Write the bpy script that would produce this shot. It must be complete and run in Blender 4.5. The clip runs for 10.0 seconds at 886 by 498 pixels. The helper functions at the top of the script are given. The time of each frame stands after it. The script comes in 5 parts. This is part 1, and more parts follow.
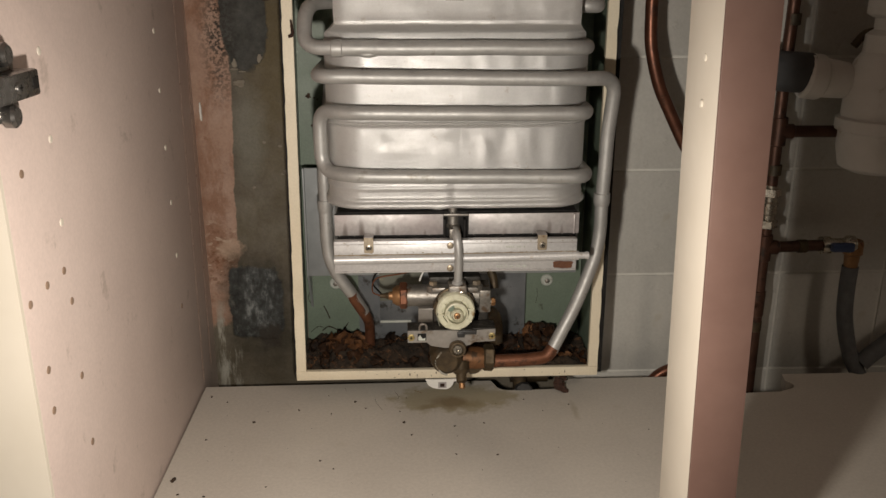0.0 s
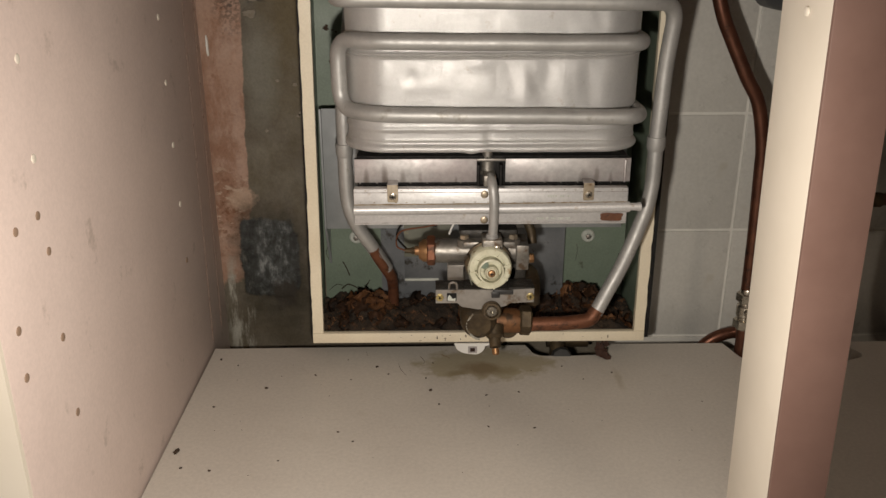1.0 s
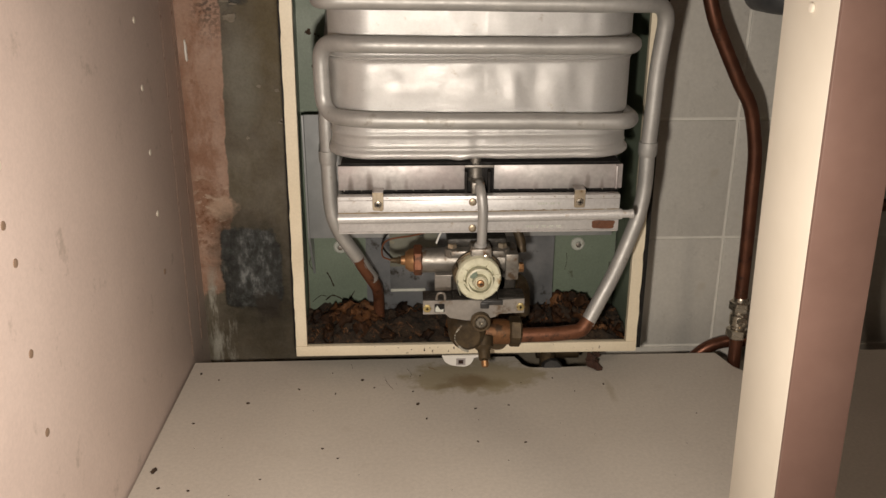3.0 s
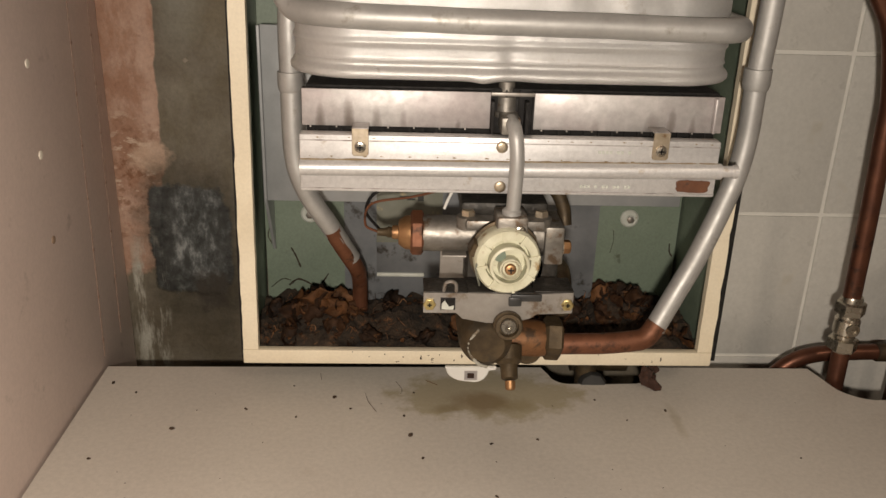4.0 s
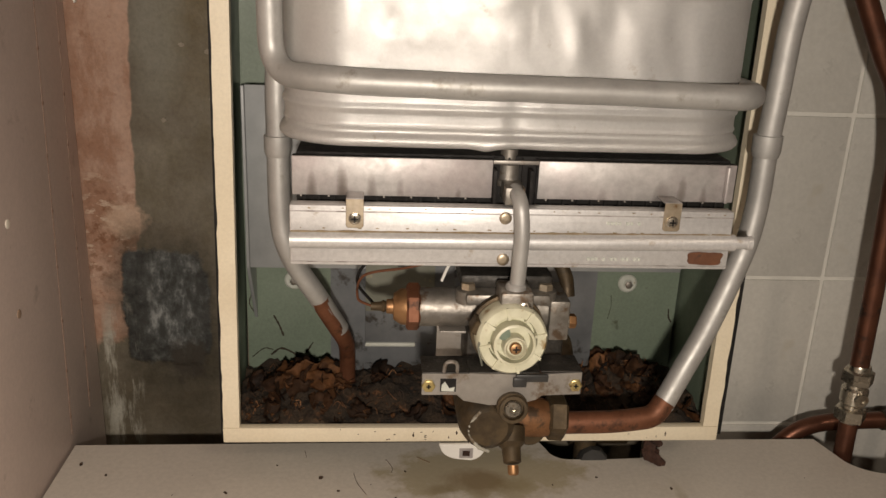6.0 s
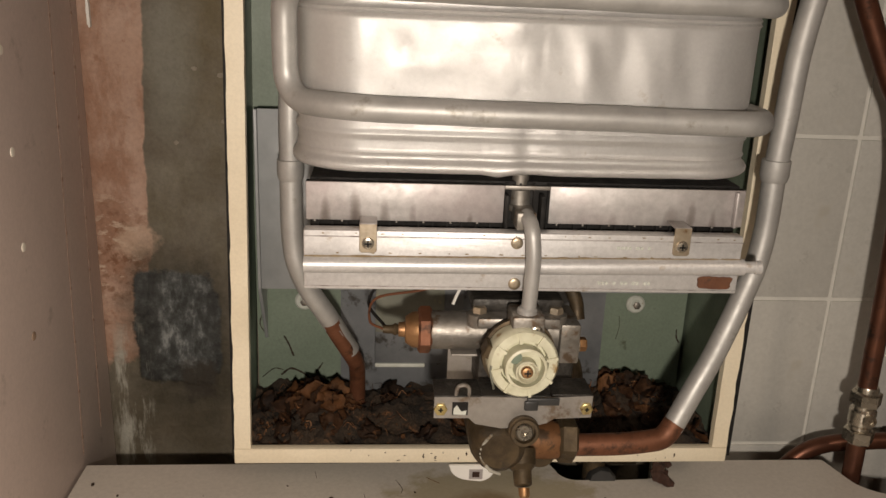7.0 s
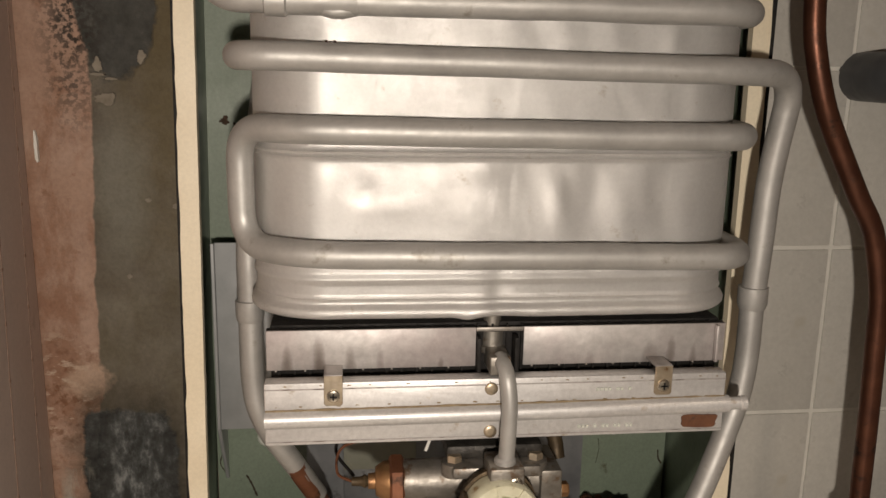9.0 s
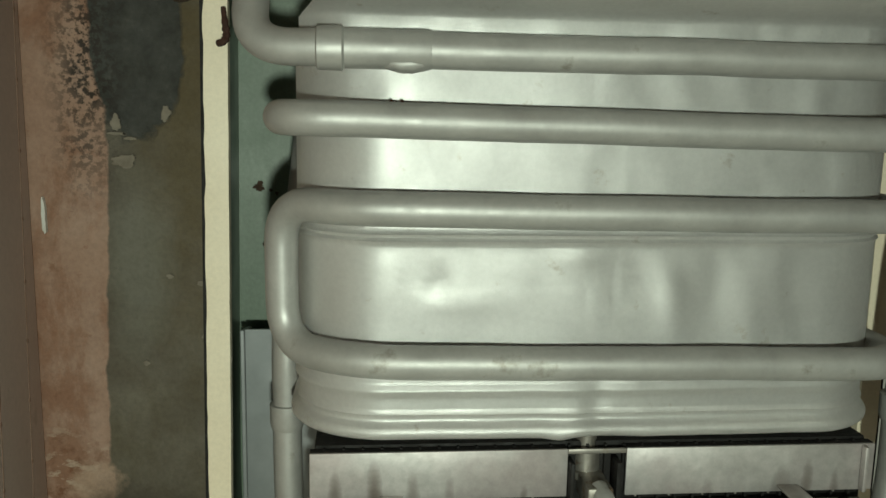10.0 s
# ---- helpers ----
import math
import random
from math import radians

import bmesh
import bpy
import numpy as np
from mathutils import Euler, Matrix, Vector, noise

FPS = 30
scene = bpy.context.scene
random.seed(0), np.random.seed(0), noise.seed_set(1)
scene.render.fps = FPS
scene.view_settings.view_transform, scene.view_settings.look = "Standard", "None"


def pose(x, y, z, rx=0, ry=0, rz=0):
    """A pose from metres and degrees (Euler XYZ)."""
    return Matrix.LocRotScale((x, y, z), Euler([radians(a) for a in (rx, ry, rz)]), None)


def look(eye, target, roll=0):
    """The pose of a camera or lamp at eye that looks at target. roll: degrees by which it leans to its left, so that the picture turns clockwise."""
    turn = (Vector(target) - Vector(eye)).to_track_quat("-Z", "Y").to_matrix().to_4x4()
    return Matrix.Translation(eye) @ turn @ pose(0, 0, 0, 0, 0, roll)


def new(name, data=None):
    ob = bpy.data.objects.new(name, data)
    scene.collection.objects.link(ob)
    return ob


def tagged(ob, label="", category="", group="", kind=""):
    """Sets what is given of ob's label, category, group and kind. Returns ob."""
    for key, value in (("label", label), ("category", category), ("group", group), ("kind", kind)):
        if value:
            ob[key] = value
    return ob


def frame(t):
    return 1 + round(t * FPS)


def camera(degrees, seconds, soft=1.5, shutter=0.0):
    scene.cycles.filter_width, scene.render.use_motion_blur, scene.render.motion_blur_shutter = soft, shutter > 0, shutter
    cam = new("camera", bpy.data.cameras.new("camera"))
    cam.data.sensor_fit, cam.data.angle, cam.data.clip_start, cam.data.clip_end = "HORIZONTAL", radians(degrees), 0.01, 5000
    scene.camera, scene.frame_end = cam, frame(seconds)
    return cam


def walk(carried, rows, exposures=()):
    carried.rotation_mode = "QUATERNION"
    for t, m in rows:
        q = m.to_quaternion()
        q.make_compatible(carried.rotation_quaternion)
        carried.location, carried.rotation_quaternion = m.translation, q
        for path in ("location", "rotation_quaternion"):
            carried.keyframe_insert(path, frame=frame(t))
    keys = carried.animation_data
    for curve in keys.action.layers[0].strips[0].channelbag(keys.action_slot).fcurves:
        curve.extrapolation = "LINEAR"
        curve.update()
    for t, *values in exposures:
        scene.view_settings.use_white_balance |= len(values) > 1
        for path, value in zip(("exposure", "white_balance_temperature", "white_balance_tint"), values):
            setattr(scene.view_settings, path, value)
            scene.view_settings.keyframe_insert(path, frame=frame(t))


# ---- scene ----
cam = camera(55.6, 10.0)
PATH = [
    (0, (-0.048, -1.076, 0.521), (0.04, 0.821, -0.107), 0.1),
    (0.5, (-0.055, -0.97, 0.472), (-0.019, 0.898, -0.24), -0.1),
    (1, (-0.054, -0.982, 0.479), (-0.02, 0.885, -0.239), -0.0),
    (1.5, (-0.051, -1.022, 0.502), (0.001, 0.856, -0.183), -0.2),
    (2, (-0.056, -1.005, 0.491), (0.026, 0.875, -0.187), -0.6),
    (2.2, (-0.057, -1.004, 0.489), (0.027, 0.874, -0.194), -0.7),
    (3.3, (-0.056, -0.887, 0.449), (0.011, 0.98, -0.265), 0.8),
    (3.5, (-0.057, -0.82, 0.428), (0.019, 1.041, -0.302), 1.5),
    (4, (-0.062, -0.717, 0.37), (0.037, 1.14, -0.366), 1.9),
    (4.5, (-0.068, -0.684, 0.364), (0.062, 1.184, -0.34), 1.5),
    (5, (-0.072, -0.678, 0.373), (0.087, 1.199, -0.299), 2.1),
    (5.5, (-0.074, -0.677, 0.373), (0.095, 1.207, -0.279), 2.4),
    (7, (-0.084, -0.68, 0.384), (0.076, 1.219, -0.224), 2.4),
    (7.5, (-0.084, -0.679, 0.384), (0.082, 1.225, -0.206), 2.0),
    (8, (-0.09, -0.673, 0.383), (0.074, 1.238, -0.184), 1.7),
    (8.5, (-0.088, -0.661, 0.386), (0.095, 1.255, -0.155), 1.6),
    (9, (-0.083, -0.646, 0.415), (0.155, 1.293, -0.013), 1.1),
    (9.2, (-0.089, -0.636, 0.427), (0.159, 1.316, 0.068), 1.2),
    (9.5, (-0.101, -0.61, 0.428), (0.14, 1.351, 0.118), 1.2),
    (9.8, (-0.103, -0.576, 0.431), (0.126, 1.388, 0.128), 1.6),
    (10, (-0.102, -0.552, 0.422), (0.087, 1.412, 0.097), 1.1),
]
walk(cam, [(t, look(eye, target, roll)) for t, eye, target, roll in PATH],
     exposures=[(0, -0.22, 6200, 7), (0.5, -0.22, 6200, 7), (2.2, -0.17, 6250, 9), (3.4, 0.03, 6500, 9), (4.0, 0.2, 6500, 9), (4.6, 0.13, 6500, 9), (5.3, 0.07, 6500, 9), (8.6, 0.06, 6500, 10), (9.2, -0.12, 6450, 8), (10, -0.20, 5650, -20)])

# ---- light ----
world = bpy.data.worlds.new("world")
scene.world = world
world.use_nodes = True
world.node_tree.nodes["Background"].inputs[0].default_value = (0.55, 0.6, 0.6, 1)
world.node_tree.nodes["Background"].inputs[1].default_value = 0.022
torch = new("torch_light", bpy.data.lights.new("torch_light", "SPOT"))
torch.data.energy, torch.data.color, torch.data.shadow_soft_size = 15.5, (1.0, 0.87, 0.75), 0.013
torch.data.spot_size, torch.data.spot_blend = radians(158), 1.0
torch.matrix_world = look((-0.075, -0.83, 0.365), (-0.10, -0.05, 0.10))

# Unseen room lamp without a fixture, added to light the side panel and right bay.
room = new("unseen_ceiling_light", bpy.data.lights.new("unseen_ceiling_light", "AREA"))
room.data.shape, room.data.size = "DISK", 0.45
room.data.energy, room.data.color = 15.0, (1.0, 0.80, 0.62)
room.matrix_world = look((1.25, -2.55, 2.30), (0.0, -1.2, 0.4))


# ---- materials ----
def principled(name):
    m = bpy.data.materials.new(name)
    m.use_nodes = True
    return m, m.node_tree.nodes, m.node_tree.links, m.node_tree.nodes["Principled BSDF"]


def noise_node(nodes, links, scale, detail=4, rough=0.55, stretch=None, distort=0.0):
    co = nodes.new("ShaderNodeTexCoord")
    n = nodes.new("ShaderNodeTexNoise")
    n.inputs["Scale"].default_value, n.inputs["Detail"].default_value = scale, detail
    n.inputs["Roughness"].default_value, n.inputs["Distortion"].default_value = rough, distort
    if stretch:
        mp = nodes.new("ShaderNodeMapping")
        mp.inputs["Scale"].default_value = stretch
        links.new(co.outputs["Object"], mp.inputs["Vector"])
        links.new(mp.outputs["Vector"], n.inputs["Vector"])
    else:
        links.new(co.outputs["Object"], n.inputs["Vector"])
    return n.outputs["Fac"]


def ramp(nodes, links, fac, stops):
    r = nodes.new("ShaderNodeValToRGB")
    els = r.color_ramp.elements
    while len(els) < len(stops):
        els.new(0.5)
    for e, (p, c) in zip(els, stops):
        e.position = p
        e.color = (*c, 1) if len(c) == 3 else c
    links.new(fac, r.inputs["Fac"])
    return r.outputs["Color"]


def grey(v):
    return (v, v, v)


def mix(nodes, links, fac, a, b, mode="MIX"):
    m = nodes.new("ShaderNodeMix")
    m.data_type, m.blend_type = "RGBA", mode
    for sock, val in ((m.inputs[0], fac), (m.inputs[6], a), (m.inputs[7], b)):
        if isinstance(val, (int, float)):
            sock.default_value = val
        elif isinstance(val, tuple):
            sock.default_value = (*val, 1)
        else:
            links.new(val, sock)
    return m.outputs[2]


def material(name, a, b, scale=30, rough=(0.4, 0.6), metal=0.0, bump=0.1, bump_scale=200, spots=None, spot_scale=60,
             spot_cut=0.68, stretch=None, spec=0.5, detail=5, random_tint=0.0, coat=0.0, spot_stretch=None, fine=0.0, fine_scale=420):
    """Two tones at one scale, darker or lighter spots at another, uneven gloss and fine relief."""
    m, nodes, links, p = principled(name)
    base = ramp(nodes, links, noise_node(nodes, links, scale, detail, 0.6, stretch), [(0.3, a), (0.7, b)])
    if spots:
        f = ramp(nodes, links, noise_node(nodes, links, spot_scale, 6, 0.65, spot_stretch), [(spot_cut, grey(0)), (spot_cut + 0.09, grey(1))])
        base = mix(nodes, links, f, base, spots)
    if fine:
        f = ramp(nodes, links, noise_node(nodes, links, fine_scale, 3, 0.7), [(0.35, grey(1 - fine)), (0.65, grey(1.0))])
        base = mix(nodes, links, 1.0, base, f, "MULTIPLY")
    if random_tint:
        info = nodes.new("ShaderNodeObjectInfo")
        f = ramp(nodes, links, info.outputs["Random"], [(0, grey(1 - random_tint)), (1, grey(1.0))])
        base = mix(nodes, links, 1.0, base, f, "MULTIPLY")
    links.new(base, p.inputs["Base Color"])
    p.inputs["Metallic"].default_value = metal
    p.inputs["Specular IOR Level"].default_value = spec
    p.inputs["Coat Weight"].default_value = coat
    p.inputs["Coat Roughness"].default_value = 0.15
    r = ramp(nodes, links, noise_node(nodes, links, scale * 2.3, 4, 0.6, stretch), [(0.3, grey(rough[0])), (0.7, grey(rough[1]))])
    links.new(r, p.inputs["Roughness"])
    if bump:
        bn = nodes.new("ShaderNodeBump")
        bn.inputs["Strength"].default_value, bn.inputs["Distance"].default_value = bump, 0.002
        links.new(noise_node(nodes, links, bump_scale, 5, 0.6, stretch), bn.inputs["Height"])
        links.new(bn.outputs["Normal"], p.inputs["Normal"])
    return m


M = {}
M["laminate"] = material("pale_laminate", (0.62, 0.51, 0.46), (0.68, 0.565, 0.51), 8, (0.45, 0.55), bump=0.05, bump_scale=900, spots=(0.50, 0.41, 0.36), spot_scale=34, spot_cut=0.62, fine=0.08, fine_scale=300)
M["cream_edge"] = material("cream_edging", (0.66, 0.60, 0.50), (0.72, 0.66, 0.56), 12, (0.4, 0.5), bump=0.04, bump_scale=700)
M["brown_edge"] = material("brown_laminate", (0.165, 0.098, 0.078), (0.19, 0.115, 0.092), 40, (0.4, 0.5), bump=0.08, bump_scale=1400)
M["tile"] = material("glazed_wall_tile", (0.555, 0.545, 0.50), (0.61, 0.60, 0.555), 14, (0.25, 0.4), bump=0.03, bump_scale=60, spots=(0.53, 0.51, 0.45), spot_scale=30, spot_cut=0.60, random_tint=0.08, fine=0.09, fine_scale=240)
M["grout"] = material("pale_grout", (0.64, 0.63, 0.58), (0.72, 0.71, 0.655), 60, (0.8, 0.9), bump=0.3, bump_scale=500, spots=(0.42, 0.38, 0.3), spot_scale=40, spot_cut=0.62)
M["mould"] = material("black_mould", (0.018, 0.014, 0.01), (0.05, 0.035, 0.022), 120, (0.9, 1), bump=0.5, bump_scale=300)
M["lime"] = material("white_lime_streak", (0.24, 0.225, 0.18), (0.36, 0.35, 0.30), 90, (0.85, 0.95), bump=0.4, bump_scale=220, spots=(0.13, 0.10, 0.065), spot_scale=110, spot_cut=0.5)
M["flake"] = material("pale_plaster_flake", (0.17, 0.145, 0.11), (0.28, 0.25, 0.20), 90, (0.85, 0.95), bump=0.3, bump_scale=300)
M["enamel"] = material("cream_enamel", (0.72, 0.64, 0.48), (0.79, 0.72, 0.56), 18, (0.3, 0.45), bump=0.05, bump_scale=120, spots=(0.46, 0.32, 0.16), spot_scale=48, spot_cut=0.68, fine=0.08)
M["green"] = material("grey_green_enamel", (0.155, 0.197, 0.147), (0.187, 0.235, 0.179), 22, (0.35, 0.5), bump=0.06, bump_scale=300, spots=(0.075, 0.078, 0.05), spot_scale=42, spot_cut=0.66, fine=0.15)
M["tube"] = material("dull_silver_tube", (0.37, 0.365, 0.35), (0.47, 0.465, 0.445), 40, (0.44, 0.58), metal=0.5, bump=0.06, bump_scale=110, spots=(0.30, 0.285, 0.25), spot_scale=40, spot_cut=0.64, fine=0.06, fine_scale=260)
M["alu"] = material("tinned_sheet_metal", (0.84, 0.83, 0.81), (0.91, 0.90, 0.88), 24, (0.44, 0.55), metal=0.55, bump=0.05, bump_scale=110, spots=(0.68, 0.64, 0.58), spot_scale=60, spot_cut=0.64, fine=0.05)
M["bright"] = material("rolled_aluminium", (0.55, 0.545, 0.54), (0.71, 0.705, 0.695), 46, (0.36, 0.52), metal=0.5, bump=0.12, bump_scale=120, spots=(0.44, 0.38, 0.31), spot_scale=70, spot_cut=0.62, stretch=(0.25, 1, 1), fine=0.14)
M["galv"] = material("galvanised_sheet", (0.33, 0.345, 0.35), (0.43, 0.445, 0.45), 40, (0.42, 0.55), metal=0.45, bump=0.05, bump_scale=150, spots=(0.3, 0.3, 0.29), spot_scale=20, spot_cut=0.62)
M["bracket"] = material("grimy_bracket_steel", (0.27, 0.25, 0.225), (0.39, 0.37, 0.34), 30, (0.4, 0.6), metal=0.7, bump=0.08, bump_scale=180, spots=(0.19, 0.145, 0.105), spot_scale=58, spot_cut=0.57, fine=0.1, fine_scale=260)
M["felt"] = material("matted_dust", (0.012, 0.010, 0.007), (0.070, 0.044, 0.024), 40, (0.85, 1.0), bump=1.0, bump_scale=380, spots=(0.17, 0.078, 0.031), spot_scale=62, spot_cut=0.58, fine=0.6, fine_scale=600)
# Near-black: soot, plus the shade of gaps, holes and slots put into the colour.
M["dark"] = material("soot_and_shade_black", (0.003, 0.0028, 0.0026), (0.010, 0.0085, 0.0075), 60, (0.6, 0.9), metal=0.2, bump=0.3, bump_scale=300)
M["copper"] = material("oxidised_copper", (0.135, 0.054, 0.027), (0.235, 0.098, 0.052), 45, (0.45, 0.65), metal=0.55, bump=0.08, bump_scale=300, spots=(0.07, 0.034, 0.02), spot_scale=60, spot_cut=0.55, fine=0.12)
M["old_copper"] = material("dark_copper_pipe", (0.095, 0.040, 0.025), (0.175, 0.072, 0.042), 34, (0.3, 0.5), metal=0.7, bump=0.06, bump_scale=300, spots=(0.05, 0.03, 0.022), spot_scale=40, spot_cut=0.6)
M["brass"] = material("worn_brass", (0.25, 0.135, 0.06), (0.39, 0.225, 0.11), 70, (0.35, 0.55), metal=0.8, bump=0.08, bump_scale=300, spots=(0.13, 0.06, 0.03), spot_scale=75, spot_cut=0.55)
M["dirty_brass"] = material("grimy_brass_casting", (0.042, 0.029, 0.015), (0.105, 0.074, 0.039), 80, (0.45, 0.7), metal=0.5, bump=0.2, bump_scale=260, spots=(0.05, 0.038, 0.024), spot_scale=60, spot_cut=0.5)
M["cast"] = material("grey_cast_alloy", (0.19, 0.175, 0.15), (0.34, 0.32, 0.29), 70, (0.38, 0.58), metal=0.75, bump=0.15, bump_scale=300, spots=(0.15, 0.105, 0.07), spot_scale=80, spot_cut=0.54)
M["grime"] = material("oily_black_casting", (0.014, 0.013, 0.011), (0.05, 0.046, 0.04), 110, (0.35, 0.7), metal=0.4, bump=0.4, bump_scale=260, spots=(0.17, 0.15, 0.13), spot_scale=150, spot_cut=0.66)
M["chrome"] = material("nickel_plate", (0.42, 0.38, 0.31), (0.58, 0.54, 0.46), 60, (0.2, 0.35), metal=0.95, bump=0.04, bump_scale=300, spots=(0.25, 0.17, 0.1), spot_scale=80, spot_cut=0.62)
M["gold"] = material("yellow_passivated_screw", (0.42, 0.33, 0.13), (0.60, 0.50, 0.24), 100, (0.3, 0.45), metal=0.9, bump=0.05, bump_scale=400, spots=(0.2, 0.12, 0.05), spot_scale=260, spot_cut=0.56)
M["knob"] = material("aged_ivory_plastic", (0.47, 0.455, 0.32), (0.64, 0.63, 0.485), 95, (0.35, 0.5), bump=0.06, bump_scale=200, spots=(0.27, 0.18, 0.075), spot_scale=85, spot_cut=0.585)
M["white"] = material("white_plastic", (0.70, 0.69, 0.64), (0.78, 0.77, 0.73), 30, (0.35, 0.5), bump=0.03, bump_scale=300, spots=(0.55, 0.52, 0.44), spot_scale=40, spot_cut=0.62)
M["black"] = material("black_plastic", (0.02, 0.02, 0.02), (0.035, 0.035, 0.034), 60, (0.35, 0.5), bump=0.06, bump_scale=300)
M["grey_pipe"] = material("dark_grey_plastic", (0.05, 0.052, 0.055), (0.075, 0.078, 0.08), 40, (0.4, 0.55), bump=0.06, bump_scale=300)
M["blue"] = material("blue_plastic", (0.02, 0.035, 0.09), (0.03, 0.05, 0.12), 40, (0.35, 0.5), bump=0.03)
M["braid"] = material("grey_rubber_hose", (0.07, 0.073, 0.075), (0.11, 0.112, 0.115), 90, (0.5, 0.65), bump=0.2, bump_scale=500)
M["label"] = material("yellowed_paper_label", (0.125, 0.13, 0.10), (0.18, 0.185, 0.15), 40, (0.6, 0.75), bump=0.03, spots=(0.3, 0.25, 0.15), spot_scale=60, spot_cut=0.6)
M["clip"] = material("tarnished_steel_clip", (0.34, 0.27, 0.18), (0.52, 0.45, 0.35), 90, (0.35, 0.5), metal=0.85, bump=0.08, bump_scale=300, spots=(0.22, 0.12, 0.05), spot_scale=120, spot_cut=0.58)
M["smudge"] = material("brown_smudge", (0.24, 0.20, 0.15), (0.34, 0.30, 0.24), 200, (0.6, 0.8), metal=0.3, bump=0.1)
M["dust"] = material("greasy_dust", (0.17, 0.12, 0.065), (0.30, 0.24, 0.15), 160, (0.8, 0.95), bump=0.4, bump_scale=500)
M["washer"] = material("grey_white_washer", (0.42, 0.44, 0.39), (0.52, 0.54, 0.49), 90, (0.4, 0.55), bump=0.05, spots=(0.25, 0.22, 0.15), spot_scale=120, spot_cut=0.6)
M["outlet"] = material("orange_brown_brass", (0.135, 0.06, 0.025), (0.23, 0.11, 0.045), 60, (0.4, 0.6), metal=0.45, bump=0.12, bump_scale=260, spots=(0.06, 0.035, 0.018), spot_scale=70, spot_cut=0.54)
M["riser"] = material("blackened_copper", (0.05, 0.026, 0.018), (0.105, 0.05, 0.032), 40, (0.35, 0.55), metal=0.6, bump=0.06, bump_scale=300, spots=(0.03, 0.02, 0.015), spot_scale=50, spot_cut=0.56)
M["ink"] = material("black_ink", (0.02, 0.02, 0.018), (0.03, 0.03, 0.028), 60, (0.6, 0.7), bump=0)
M["rust"] = material("red_rust", (0.022, 0.010, 0.006), (0.055, 0.021, 0.011), 150, (0.75, 0.95), bump=0.5, bump_scale=300)
M["hinge"] = material("dull_nickel_hinge", (0.20, 0.19, 0.18), (0.30, 0.29, 0.275), 60, (0.22, 0.35), metal=0.92, bump=0.03, bump_scale=300)
M["sticker"] = material("brown_worn_sticker", (0.075, 0.027, 0.011), (0.13, 0.050, 0.02), 120, (0.6, 0.8), bump=0.2, bump_scale=300, spots=(0.045, 0.018, 0.009), spot_scale=140, spot_cut=0.58)
M["line"] = material("brown_pencil", (0.20, 0.125, 0.09), (0.30, 0.20, 0.15), 150, (0.7, 0.9), bump=0)
M["dirt"] = material("dark_dirt", (0.020, 0.012, 0.007), (0.065, 0.038, 0.021), 200, (0.8, 0.95), bump=0.5, bump_scale=400)
M["paint"] = material("plain_wall_paint", (0.42, 0.40, 0.37), (0.48, 0.46, 0.43), 3, (0.8, 0.9), bump=0.05)
M["floor"] = material("dark_floor_vinyl", (0.16, 0.13, 0.11), (0.22, 0.18, 0.15), 5, (0.5, 0.65), bump=0.05)
M["glint"] = material("pale_plug", (0.72, 0.66, 0.56), (0.8, 0.74, 0.64), 60, (0.3, 0.4), bump=0)
M["pin_dark"] = material("dark_hole_plug", (0.22, 0.15, 0.10), (0.30, 0.21, 0.15), 60, (0.6, 0.8), bump=0)


def scraps_material():
    """Dead leaves and fluff: every scrap its own brown."""
    m, nodes, links, p = principled("dead_leaves")
    geo = nodes.new("ShaderNodeNewGeometry")
    tint = ramp(nodes, links, geo.outputs["Random Per Island"],
                [(0.0, (0.028, 0.017, 0.009)), (0.3, (0.060, 0.030, 0.014)), (0.6, (0.13, 0.062, 0.026)), (0.85, (0.24, 0.115, 0.048)), (1.0, (0.33, 0.18, 0.09))])
    base = mix(nodes, links, 0.75, tint, ramp(nodes, links, noise_node(nodes, links, 160, 5), [(0.3, grey(0.35)), (0.7, grey(1))]), "MULTIPLY")
    base = mix(nodes, links, 1.0, base, ramp(nodes, links, noise_node(nodes, links, 32, 3), [(0.36, (0.42, 0.38, 0.34)), (0.55, (1.25, 1.12, 0.95))]), "MULTIPLY")
    links.new(base, p.inputs["Base Color"])
    p.inputs["Roughness"].default_value = 0.75
    bn = nodes.new("ShaderNodeBump")
    bn.inputs["Strength"].default_value, bn.inputs["Distance"].default_value = 0.5, 0.002
    links.new(noise_node(nodes, links, 300, 5), bn.inputs["Height"])
    links.new(bn.outputs["Normal"], p.inputs["Normal"])
    return m


M["leaves"] = scraps_material()


